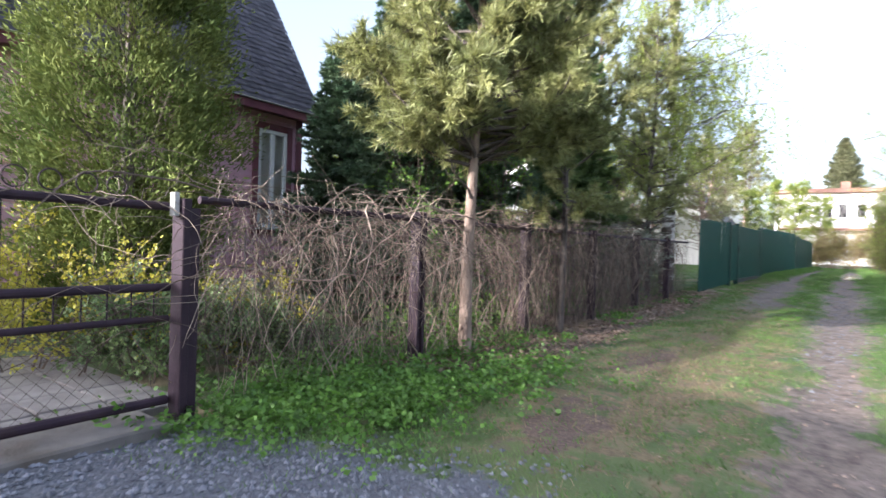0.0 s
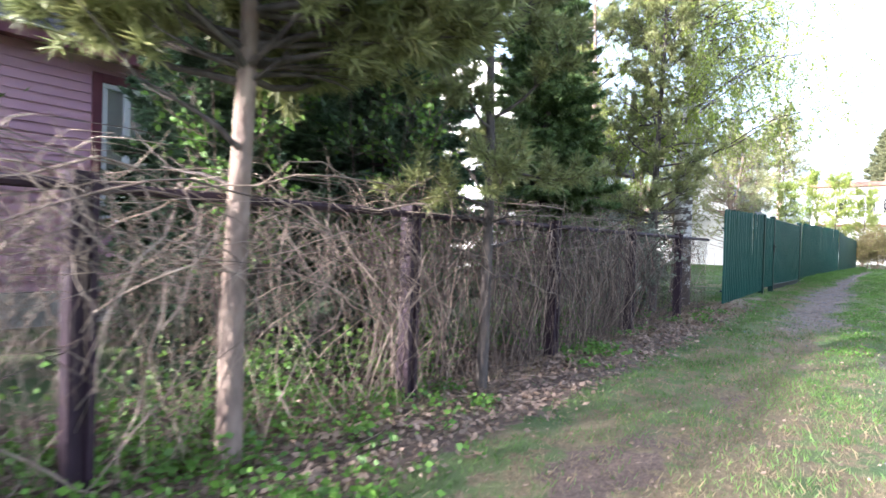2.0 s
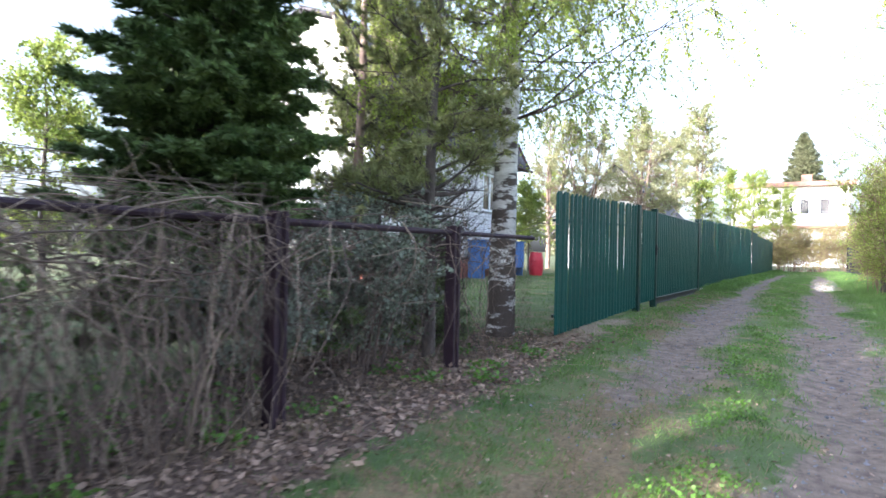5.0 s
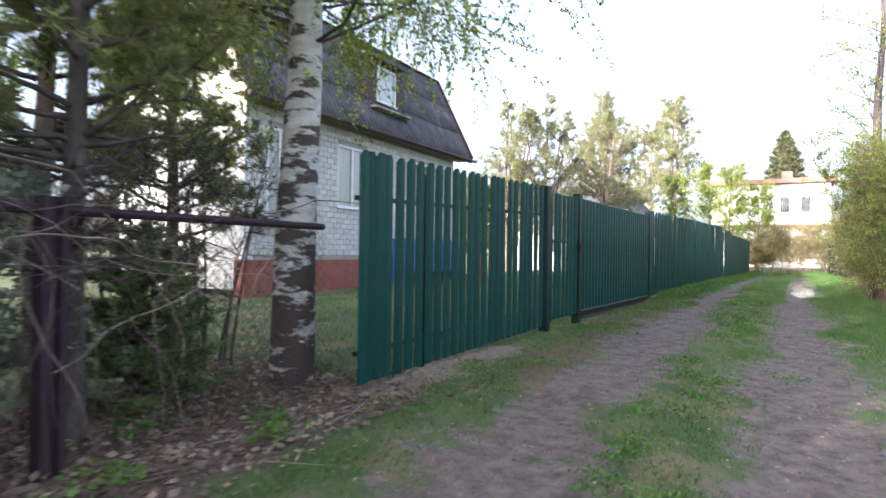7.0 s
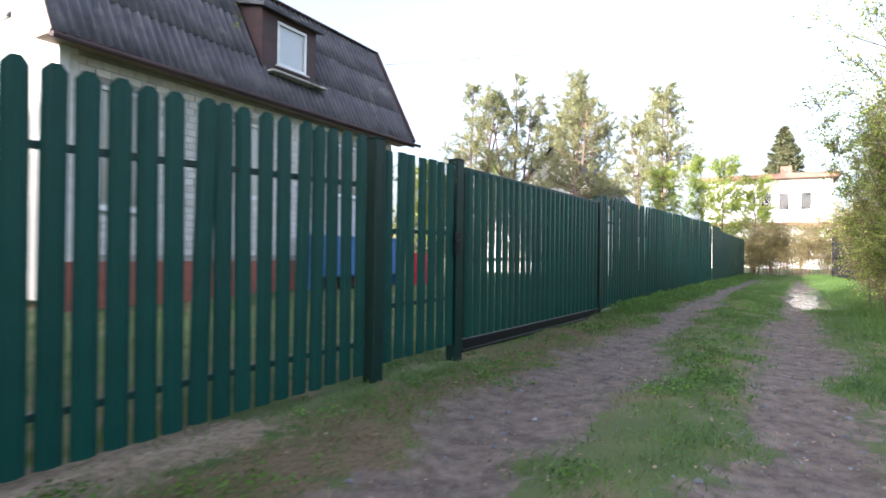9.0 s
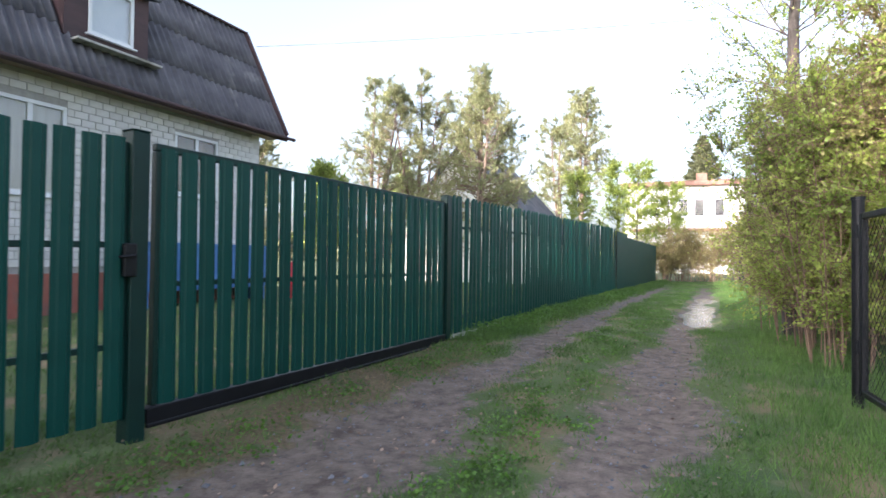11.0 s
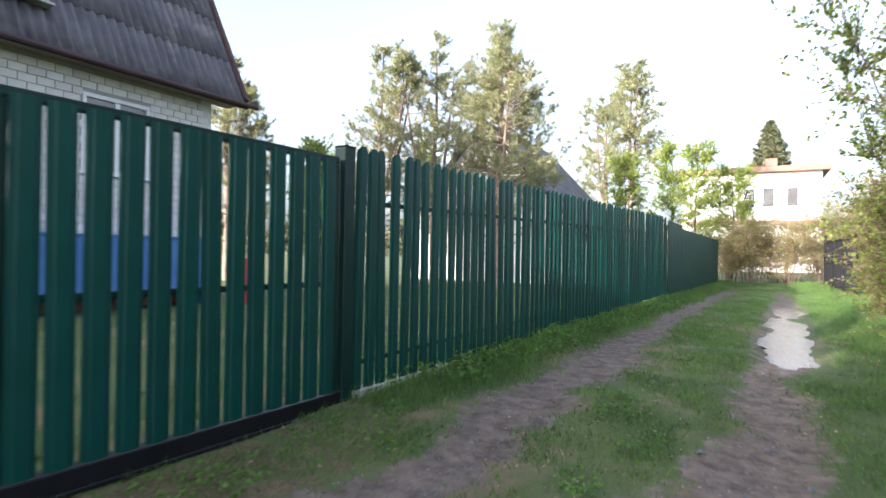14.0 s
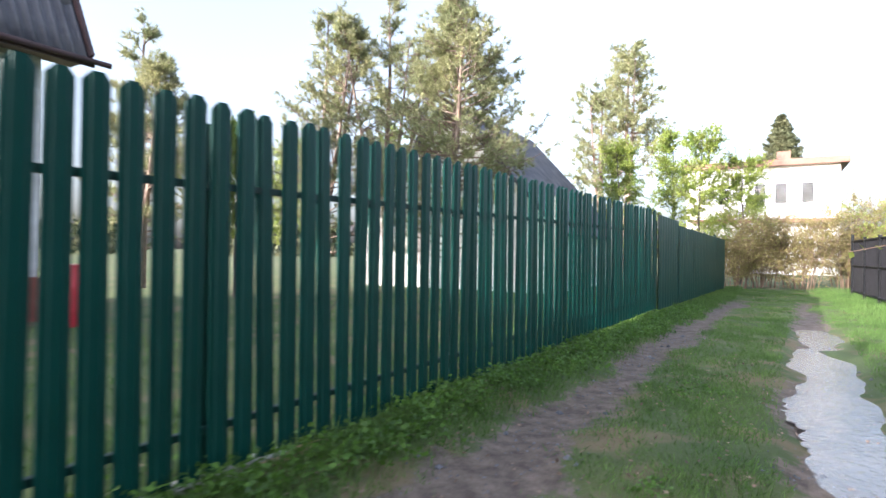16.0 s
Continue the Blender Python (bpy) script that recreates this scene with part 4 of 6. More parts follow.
def build_old_fence():
    f = thing("chain_link_fence", old_x(9), 9, ground_z(old_x(9), 9), "rusty chain-link fence on brown steel posts with a top rail", "fence")
    inv = f.matrix_basis.inverted()
    for y in OLD_POSTS[1:-1]:
        x = old_x(y)
        g = ground_z(x, y)
        top = 1.56
        ch = [(-0.06, -0.06), (0.06, -0.06), (0.06, -0.028), (0.03, -0.022), (0.03, 0.022), (0.06, 0.028), (0.06, 0.06), (-0.06, 0.06)]
        bm = prism(ch, g - 0.3, top, lambda u, v, w: (x + u, y + v, w))
        part("post", bm, M_BROWN, f).matrix_parent_inverse = inv
    for a, b in zip(OLD_POSTS[:-1], OLD_POSTS[1:]):
        bm = bmesh.new()
        add_tube(bm, (old_x(a), a + 0.06, 1.49), (old_x(b), b - 0.06, 1.49), 0.028, 8)
        part("top_rail", bm, M_BROWN, f).matrix_parent_inverse = inv
    polys = []
    lo, hi = 0.06, 1.46
    a, b = OLD_POSTS[0] + 0.08, OLD_POSTS[-1]
    step = 0.085
    for s in (-1, 1):
        for c in np.arange(a - (hi - lo), b + (hi - lo), step):
            y0, y1 = (c, c + hi - lo) if s > 0 else (c + hi - lo, c)
            t0, t1 = sorted(((a - y0) / (y1 - y0), (b - y0) / (y1 - y0)))
            t0, t1 = max(t0, 0), min(t1, 1)
            if t1 - t0 > 0.02:
                p = [(old_x(y0 + (y1 - y0) * t) - 0.035 + 0.002 * s, y0 + (y1 - y0) * t, lo + (hi - lo) * t) for t in (t0, (t0 + t1) / 2, t1)]
                polys.append((p, [0.0017] * 3))
    v, q = tubes(polys, 3)
    o = pydata("wire_mesh", v, q, M_WIRE, f, "rusty diamond wire mesh")
    o.matrix_parent_inverse = inv
    tagged(o, kind="stuff")


def build_old_gate():
    y1, y0 = 2.04, -1.4
    x = old_x(1.0) - 0.01
    p = thing("brown_gate_post", old_x(2.12), 2.12, ground_z(-3.6, 2.1), "thick dark brown steel gate post", "post", group="brown gate posts")
    steel_box("shaft", -0.07, 0.07, -0.06, 0.0, -0.3, 1.52, M_BROWN, p)
    steel_box("channel", -0.05, 0.05, 0.003, 0.075, -0.3, 1.46, M_BROWN, p)
    steel_box("pale_stub", -0.03, 0.03, -0.105, -0.065, 1.40, 1.56, M_CONCRETE, p, "pale flat stub")
    q = copy_thing(p, pose(x, y0 - 0.12, 0, 0, 0, 180))
    g = thing("field_gate", x, y0, 0.0, "closed dark brown tube gate with wire mesh and ring scrolls", "gate")
    inv = g.matrix_basis.inverted()

    def bar(name, a, b, r=0.028):
        bm = bmesh.new()
        add_tube(bm, a, b, r, 10)
        part(name, bm, M_BROWN, g).matrix_parent_inverse = inv

    bar("rail", (x, y0, 1.44), (x, y1, 1.43))
    bar("rail", (x, y0, 0.90), (x, y1, 0.89))
    bar("rail", (x, y0, 0.69), (x, y1, 0.68), 0.022)
    bar("rail", (x, y0, 0.15), (x, y1, 0.13), 0.032)
    bar("stile", (x, y0 + 0.02, 0.15), (x, y0 + 0.02, 1.46))
    bar("stile", (x, 1.085, 0.92), (x, 1.085, 1.42), 0.022)
    for y in np.arange(y0 + 0.15, y1, 0.145):
        bar("bar", (x, y, 0.70), (x, y, 0.88), 0.005)
    for y in np.arange(y0 + 0.4, y1 - 0.4, 0.36):
        for dy in (0, 0.17):
            bm = bmesh.new()
            pts = [(x, y + dy + 0.06 * math.cos(t), 1.535 + 0.06 * math.sin(t)) for t in np.linspace(0, 2 * math.pi, 15)]
            for a, b in zip(pts[:-1], pts[1:]):
                add_tube(bm, a, b, 0.005, 5)
            part("ring", bm, M_BROWN, g).matrix_parent_inverse = inv
    polys = []
    for s in (-1, 1):
        for c in np.arange(y0 - 0.5, y1 + 0.5, 0.09):
            ya, yb = (c, c + 0.52) if s > 0 else (c + 0.52, c)
            if min(ya, yb) > y0 and max(ya, yb) < y1:
                polys.append(([(x, ya, 0.16), (x, (ya + yb) / 2, 0.42), (x, yb, 0.68)], [0.0016] * 3))
    v, fc = tubes(polys, 3)
    o = pydata("wire_mesh", v, fc, M_WIRE, g)
    o.matrix_parent_inverse = inv
    tagged(o, kind="stuff")


build_old_fence()
build_old_gate()


def build_black_gates():
    x, y = 2.2, 24.48
    g = ground_z(x, y)
    p = thing("black_gate_post", x, y, g, "round black steel gate post with a cap", "post")
    bm = bmesh.new()
    add_tube(bm, (0, 0, -0.3), (0, 0, 1.72), 0.045, 14)
    part("shaft", bm, M_BLACK, p)
    bm = bmesh.new()
    add_tube(bm, (0, 0, 1.72), (0, 0, 1.745), 0.052, 14)
    part("cap", bm, M_BLACK, p)
    for z in (0.45, 1.4):
        bm = bmesh.new()
        add_tube(bm, (0.0, -0.06, z), (0.0, -0.06, z + 0.11), 0.022, 10)
        add_box(bm, -0.02, 0.02, -0.06, 0.0, z + 0.03, z + 0.08)
        part("hinge", bm, M_BLACK, p)
    leaf = thing("black_gate", x + 0.01, y - 0.1, g, "black steel framed gate with wire mesh", "gate", rz=-87)
    for a in ((0, 0.05, 0.12, 1.6), (2.45, 2.5, 0.12, 1.6), (0.055, 2.445, 1.55, 1.6), (0.055, 2.445, 0.12, 0.17)):
        steel_box("frame_bar", a[0], a[1], -0.025, 0.025, a[2], a[3], M_BLACK, leaf)
    polys = []
    for s in (-1, 1):
        for c in np.arange(-1.3, 2.6, 0.08):
            a, b = (c, c + 1.36) if s > 0 else (c + 1.36, c)
            t0, t1 = sorted(((0.05 - a) / (b - a), (2.45 - a) / (b - a)))
            t0, t1 = max(t0, 0), min(t1, 1)
            if t1 - t0 > 0.03:
                polys.append(([(a + (b - a) * t, 0.0, 0.17 + 1.38 * t) for t in (t0, t1)], [0.0018] * 2))
    v, q = tubes(polys, 3)
    tagged(pydata("wire_mesh", v, q, M_BLACK, leaf), kind="stuff")
    # far gate with dark netting
    xa, ya, xb, yb = 3.0, 48.6, 3.25, 42.8
    ang, length = along(xa, ya, xb, yb)
    far = thing("netted_gate", xa, ya, 0.35, "black steel gate panels covered with dark netting", "gate", rz=ang)
    for i in range(4):
        s = i * length / 3
        steel_box("post", s - 0.04, s + 0.04, -0.04, 0.04, -0.2, 2.0 if i == 0 else 1.85, M_BLACK, far)
        if i < 3:
            e = (i + 1) * length / 3
            for z in (0.12, 0.95, 1.74):
                steel_box("rail", s + 0.04, e - 0.04, -0.02, 0.02, z, z + 0.05, M_BLACK, far)
            steel_box("netting", s + 0.042, e - 0.042, 0.022, 0.03, 0.14, 1.76, M_NET, far, "dark wrinkled netting", 0)


build_black_gates()
# ---- trees ----
def merge(lists):
    V, Fc, k = [], [], 0
    for v, f in lists:
        V.append(v)
        Fc.append(f + k)
        k += len(v)
    return np.concatenate(V), np.concatenate(Fc)


def whorl_conifer(name, x, y, height, radius, low, label, needle, bark, seed, r0=0.11, whorls=26, per=8, tuft=0.06, dens=1.0, droop=-0.25, shape=1.0, group=""):
    """Spruce or fir: whorls of drooping boughs with side twigs set with short needles."""
    rng = np.random.default_rng(seed)
    g = ground_z(x, y)
    t = thing(name, x, y, g, label, "tree", group=group)
    polys = [([(0, 0, -0.1), (0.02, 0, height * 0.3), (0.01, 0.02, height * 0.7), (0, 0, height)], [r0 * 1.15, r0 * 0.85, r0 * 0.45, 0.012])]
    P, D, Ln = [], [], []
    for w in range(whorls):
        u = w / (whorls - 1)
        z = low + (height - low) * u ** 0.92
        L = radius * (1 - u) ** shape + 0.12
        for b in range(per):
            a = 2 * math.pi * (b + rng.random() * 0.7) / per + w * 0.9
            l = L * rng.uniform(0.72, 1.12)
            way = np.array([math.cos(a), math.sin(a), droop * (1 - u) + 0.35 * u])
            pts = bend_line((0, 0, z + rng.normal() * 0.05), unit(way), l, 6, rng, 0.05, 0.05)
            polys.append((pts, np.linspace(0.014 * (1 - u) + 0.006, 0.003, 6)))
            nt = max(4, int(l * 24 * dens))
            s = rng.uniform(0.15, 1.0, nt)
            c = np.stack([np.interp(s, np.linspace(0, 1, 6), pts[:, k]) for k in range(3)], 1)
            out = unit(pts[-1] - pts[0])
            side = unit(np.cross(out, [0, 0, 1.0]))
            sg = rng.choice([-1, 1], nt)
            tl = (0.1 + 0.32 * l * (1 - s)) * rng.uniform(0.6, 1.2, nt)
            tw = unit(out[None] * 0.75 + side[None] * sg[:, None] * 0.8 + rng.normal(size=(nt, 3)) * 0.18 + np.array([0, 0, -0.12]))
            k = max(6, int(11 * dens))
            q = rng.random((nt, k))
            P.append((c[:, None] + tw[:, None] * (tl[:, None] * q)[..., None]).reshape(-1, 3))
            D.append((tw[:, None] + rng.normal(size=(nt, k, 3)) * 0.5).reshape(-1, 3))
    P, D = np.concatenate(P), unit(np.concatenate(D))
    v, f = tubes(polys, 5)
    pydata("trunk", v, f, bark, t, smooth=True)
    # two crossed needle sprays at each place
    n = len(P)
    a = spikes(P, D, tuft * rng.uniform(0.8, 1.7, n), tuft * 0.5, rng)
    b = spikes(P, unit(D + rng.normal(size=D.shape) * 0.6), tuft * rng.uniform(0.7, 1.4, n), tuft * 0.36, rng)
    v, f = merge([a, b])
    pydata("crown", v, f, needle, t)
    return t


def pine_tree(name, x, y, height, crown_low, crown_r, label, seed, r0=0.1, needle=None, bark=None, limbs=34, tufts=13, nl=0.12, spikes_per=16, lean=(0.0, 0.0), sparse=1.0, dead=8, top_r=0.45, group="", leaders=0):
    """Pine: bare lower stem, rising limbs that fork into twigs with brushes of long needles."""
    rng = np.random.default_rng(seed)
    needle, bark = needle or M_PINE, bark or M_BARK_PINE
    t = thing(name, x, y, ground_z(x, y), label, "tree", group=group)
    k = 9
    zz = np.linspace(0, height, k)
    stem = np.stack([lean[0] * zz + 0.04 * np.sin(zz * 0.9 + seed), lean[1] * zz + 0.04 * np.cos(zz * 0.7 + seed) - 0.04 * math.cos(seed), zz], 1)
    stem[0] = (stem[1][0] * 0.2, 0, -0.1)
    polys = [(stem, r0 * (1.12 - np.linspace(0, 1, k) * 0.95))]
    tops = [stem]
    for i in range(leaders):
        a, f, out = rng.random() * 2 * math.pi, rng.uniform(0.82, 1.0), crown_r * rng.uniform(0.35, 0.75)
        zl = np.linspace(height * rng.uniform(0.2, 0.4), height * f, k)
        rise = np.linspace(0, 1, k) ** 0.6
        lead = np.stack([np.interp(zl[0], zz, stem[:, 0]) + math.cos(a) * out * rise, np.interp(zl[0], zz, stem[:, 1]) + math.sin(a) * out * rise, zl], 1)
        polys.append((lead, r0 * 0.6 * (1.05 - np.linspace(0, 1, k) * 0.9)))
        tops.append(lead)
    limb = []
    P, D = [], []
    for i in range(limbs + dead):
        bare = i >= limbs
        u = rng.random() ** 1.05
        ax = stem if bare else tops[i % len(tops)]
        foot = max(crown_low, ax[0, 2])
        z = foot + (ax[-1, 2] - foot) * u if not bare else crown_low * rng.uniform(0.6, 1.15)
        c = np.array([np.interp(z, ax[:, 2], ax[:, 0]), np.interp(z, ax[:, 2], ax[:, 1]), z])
        a = rng.random() * 2 * math.pi
        L = crown_r * (1 - (1 - top_r) * u ** 1.3) * rng.uniform(0.6, 1.1) * (0.6 if bare else 1)
        way = unit(np.array([math.cos(a), math.sin(a), rng.uniform(-0.05, 0.35) + 0.5 * u]))
        pts = bend_line(c, way, L, 7, rng, 0.12, 0.04 if not bare else -0.05)
        limb.append((pts, np.linspace((0.018 + 0.012 * (1 - u)) * min(1, r0 / 0.08), 0.004, 7)))
        for _ in range(tufts if not bare else 3):
            s = rng.uniform(0.35, 1.0)
            c2 = np.array([np.interp(s, np.linspace(0, 1, 7), pts[:, q]) for q in range(3)])
            d2 = unit(unit(pts[-1] - pts[0]) + rng.normal(size=3) * 0.6 + np.array([0, 0, 0.25]))
            tl = rng.uniform(0.15, 0.45) * min(1, crown_r)
            tw = bend_line(c2, d2, tl, 4, rng, 0.15, 0.05)
            limb.append((tw, [0.006, 0.005, 0.004, 0.003]))
            if bare:
                continue
            m = max(2, int(6 * sparse))
            q = rng.uniform(0.3, 1.0, m)
            tp = np.stack([np.interp(q, np.linspace(0, 1, 4), tw[:, r]) for r in range(3)], 1)
            P.append(np.repeat(tp, spikes_per, 0) + rng.normal(size=(m * spikes_per, 3)) * 0.012)
            D.append(np.repeat(unit(tw[-1:] - tw[:1]), m * spikes_per, 0) * 0.7 + rng.normal(size=(m * spikes_per, 3)) * 0.62)
    P, D = np.concatenate(P), unit(np.concatenate(D))
    v, f = tubes(polys, 12)
    pydata("trunk", v, f, bark, t, smooth=True)
    v, f = tubes(limb, 4)
    tagged(pydata("branching", v, f, M_BARK_PINE if leaders else M_BARK_DARK, t, smooth=True), kind="stuff")
    v, f = spikes(P, D, nl * rng.uniform(0.6, 1.25, len(P)), nl * 0.13, rng)
    pydata("crown", v, f, needle, t)
    return t


def leafy_tree(name, x, y, height, crown_low, crown_r, label, seed, leaf, bark, r0=0.1, limbs=26, twigs=12, per=14, size=0.05, hang=0.0, twig_mat=None, stems=1, category="tree", up=0.5, group="", lean=(0, 0), spread=0.22, bias=0.8):
    """Broadleaf tree or shrub: stems, limbs, twigs and single small leaves along the twigs."""
    rng = np.random.default_rng(seed)
    t = thing(name, x, y, ground_z(x, y), label, category, group=group)
    polys, limb, P, D = [], [], [], []
    k = 8
    for s in range(stems):
        a = rng.random() * 2 * math.pi
        off = np.array([math.cos(a), math.sin(a)]) * (0 if stems == 1 else spread * rng.random())
        h = height * (1 if stems == 1 else rng.uniform(0.65, 1.0))
        zz = np.linspace(-0.1, h, k)
        out = 0 if stems == 1 else crown_r * rng.uniform(0.2, 0.85)
        u = np.linspace(0, 1, k)
        stem = np.stack([off[0] + lean[0] * zz + math.cos(a) * out * u ** 1.3 + rng.normal(size=k) * 0.02 * u * h * 0.4, off[1] + lean[1] * zz + math.sin(a) * out * u ** 1.3 + rng.normal(size=k) * 0.02 * u * h * 0.4, zz], 1)
        polys.append((stem, r0 * (1.1 - 0.95 * u) * (1 if stems == 1 else rng.uniform(0.6, 1))))
        for i in range(limbs // stems + 1):
            u0 = rng.random() ** bias
            z = crown_low + (h - crown_low) * u0
            c = np.array([np.interp(z, zz, stem[:, 0]), np.interp(z, zz, stem[:, 1]), z])
            b = rng.random() * 2 * math.pi
            L = crown_r * (1 - 0.5 * u0) * rng.uniform(0.45, 1.05) * (1 if stems == 1 else 0.5)
            pts = bend_line(c, unit(np.array([math.cos(b), math.sin(b), up * rng.uniform(0.3, 1.6)])), L, 7, rng, 0.13, -0.03 * hang)
            limb.append((pts, np.linspace(max(r0 * 0.11, 0.006), 0.0035, 7)))
            for _ in range(twigs):
                q = rng.uniform(0.25, 1.0)
                c2 = np.array([np.interp(q, np.linspace(0, 1, 7), pts[:, r]) for r in range(3)])
                d2 = unit(unit(pts[-1] - pts[0]) * (1 - 0.8 * min(hang, 1)) + rng.normal(size=3) * 0.6 + np.array([0, 0, 0.25 - 1.2 * hang]))
                tl = rng.uniform(0.25, 0.7) * (1 + 1.2 * hang) * min(1.0, crown_r)
                tw = bend_line(c2, d2, tl, 5, rng, 0.14, -0.14 * hang)
                limb.append((tw, [0.004, 0.0035, 0.003, 0.0025, 0.002]))
                m = per
                w = rng.uniform(0.1, 1.0, m)
                tp = np.stack([np.interp(w, np.linspace(0, 1, 5), tw[:, r]) for r in range(3)], 1)
                P.append(tp + rng.normal(size=(m, 3)) * 0.015)
                D.append(rng.normal(size=(m, 3)) + unit(tw[-1:] - tw[:1]) * 0.6 + np.array([0, 0, -0.5 * hang]))
    v, f = tubes(polys, 10 if stems == 1 else 6)
    tagged(pydata("trunk" if stems == 1 else "stem_clump", v, f, bark, t, smooth=True), kind="" if stems == 1 else "stuff")
    v, f = tubes(limb, 3)
    tagged(pydata("branching", v, f, twig_mat or M_TWIG_DK, t), kind="stuff")
    P, D = np.concatenate(P), unit(np.concatenate(D))
    n = len(P)
    sz = size * rng.uniform(0.55, 1.25, n)
    v, f = leaves(P, D, sz, sz * 0.7, rng)
    pydata("crown", v, f, leaf, t)
    return t


def thuja(x, y, height, radius, seed, label):
    """Dense upright thuja: clumps of flat scaly sprays on upswept boughs."""
    rng = np.random.default_rng(seed)
    t = thing("thuja", x, y, ground_z(x, y), label, "tree")
    polys = [([(0, 0, -0.1), (0, 0, height * 0.5), (0, 0, height)], [0.11, 0.07, 0.01])]
    P, D = [], []
    for i in range(760):
        u = rng.random() ** 1.15
        z = 0.15 + (height - 0.3) * u
        a = rng.random() * 2 * math.pi
        lump = 1 + 0.13 * math.sin(3 * a + 1.3 * z) + 0.10 * math.sin(5 * a - 2.1 * z) + rng.normal() * 0.10
        R = radius * lump * (min(1, 0.62 + 0.9 * u) if u < 0.42 else (1 - ((u - 0.42) / 0.58) ** 1.7) * 0.95 + 0.05)
        R *= rng.uniform(0.55, 1.0) ** 0.5
        c = np.array([math.cos(a) * R, math.sin(a) * R, z])
        out = unit(np.array([math.cos(a), math.sin(a), 0.75]))
        if i % 6 == 0:
            polys.append((bend_line((0, 0, max(z - 0.5 * R, 0.05)), unit(c - np.array([0, 0, max(z - 0.5 * R, 0.05)])), math.hypot(R, 0.5 * R), 5, rng, 0.05), np.linspace(0.018, 0.004, 5)))
        m = 150
        P.append(c + rng.normal(size=(m, 3)) * np.array([0.11, 0.11, 0.10]) + out[None] * rng.uniform(-0.1, 0.1, (m, 1)))
        D.append(out[None] + rng.normal(size=(m, 3)) * 0.5)
    P, D = np.concatenate(P), unit(np.concatenate(D))
    v, f = tubes(polys, 5)
    pydata("trunk", v, f, M_BARK_DARK, t)
    n = len(P)
    v, f = leaves(P, D, rng.uniform(0.05, 0.11, n), rng.uniform(0.014, 0.030, n), rng)
    pydata("crown", v, f, M_THUJA, t)


def build_trees():
    thuja(-6.95, 3.35, 6.0, 1.14, 21, "dense yellow-green thuja standing beside a pink house")
    pine_tree("pine_tree", -3.3, 5.32, 6.6, 2.1, 1.5, "young pine with a sunlit reddish trunk by the old fence", 4, r0=0.068, limbs=150, tufts=18, dead=6, top_r=0.6, nl=0.14, spikes_per=18)
    pine_tree("pine_tree", -3.2, 7.75, 6.2, 1.6, 1.0, "slender pine with sparse drooping boughs by the fence", 6, r0=0.05, bark=M_BARK_DARK, limbs=24, tufts=13, dead=8)
    pine_tree("pine_tree", -3.65, 14.45, 7.0, 1.7, 1.15, "thin dark-stemmed pine beside a fence post", 9, r0=0.075, bark=M_BARK_DARK, limbs=52, tufts=12, sparse=0.7, dead=30)
    pine_tree("pine_tree", -5.2, 14.9, 7.5, 2.0, 1.2, "thin bare-stemmed pine inside the garden", 10, r0=0.085, bark=M_BARK_PINE, limbs=36, tufts=11, sparse=0.7, dead=22)
    whorl_conifer("spruce_tree", -5.1, 12.6, 7.2, 1.45, 0.6, "dark green conical spruce behind the chain-link fence", M_SPRUCE, M_BARK_DARK, 31, whorls=34, per=9, tuft=0.066, dens=2.0, shape=0.85)
    for i, (x, y, h, r) in enumerate(((-5.5, 7.0, 6.0, 1.3), (-5.3, 8.7, 7.2, 1.5), (-6.9, 8.6, 7.0, 1.4), (-7.35, 7.3, 4.7, 1.05), (-6.3, 10.0, 6.6, 0.95))):
        whorl_conifer("fir_tree", x, y, h, r, 0.4, "dark shaded fir in a row behind the fence", M_FIR, M_BARK_DARK, 40 + i, whorls=30, per=9, tuft=0.075, dens=1.2, shape=0.75, group="firs behind the old fence")
    whorl_conifer("spruce_sapling", -4.15, 15.2, 1.35, 0.55, 0.05, "small bushy young spruce inside the fence", M_SPRUCE, M_BARK_DARK, 52, r0=0.02, whorls=13, per=7, tuft=0.05, dens=1.2, droop=0.1, shape=0.8)
    leafy_tree("birch_tree", -3.64, 16.35, 10.5, 3.1, 3.3, "old birch with black-scarred white bark and young hanging leaves", 61, M_BIRCH_LEAF, M_BIRCH, r0=0.195, limbs=92, twigs=22, per=38, size=0.047, hang=0.9, bias=1.8, up=0.35, lean=(0.012, 0.01))
    leafy_tree("grey_leaf_shrub", -3.95, 13.5, 1.8, 0.15, 0.8, "loose grey-green leafed shrub behind the chain-link mesh", 64, M_LEAF_GREY, M_TWIG_DK, r0=0.018, limbs=50, twigs=9, per=26, size=0.055, stems=12, category="shrub", spread=0.4)
    leafy_tree("grey_leaf_shrub", -3.9, 12.2, 1.35, 0.3, 0.6, "loose grey-green leafed shrub behind the chain-link mesh", 65, M_LEAF_GREY, M_TWIG_DK, r0=0.016, limbs=34, twigs=8, per=20, size=0.045, stems=9, category="shrub", spread=0.3)
    for i, (x, y, h, r) in enumerate(((-4.6, 6.2, 3.0, 0.8), (-4.4, 7.6, 3.4, 0.8), (-4.5, 10.2, 1.6, 0.7), (-4.7, 9.0, 2.2, 0.8), (-4.6, 8.0, 1.8, 0.7))):
        leafy_tree("understorey_shrub", x, y, h, 0.6, r, "thin shrub with fresh green leaves under the firs", 66 + i, M_NETTLE, M_TWIG_DK, r0=0.015, limbs=22, twigs=6, per=9, size=0.06, stems=6, category="shrub", spread=0.3)
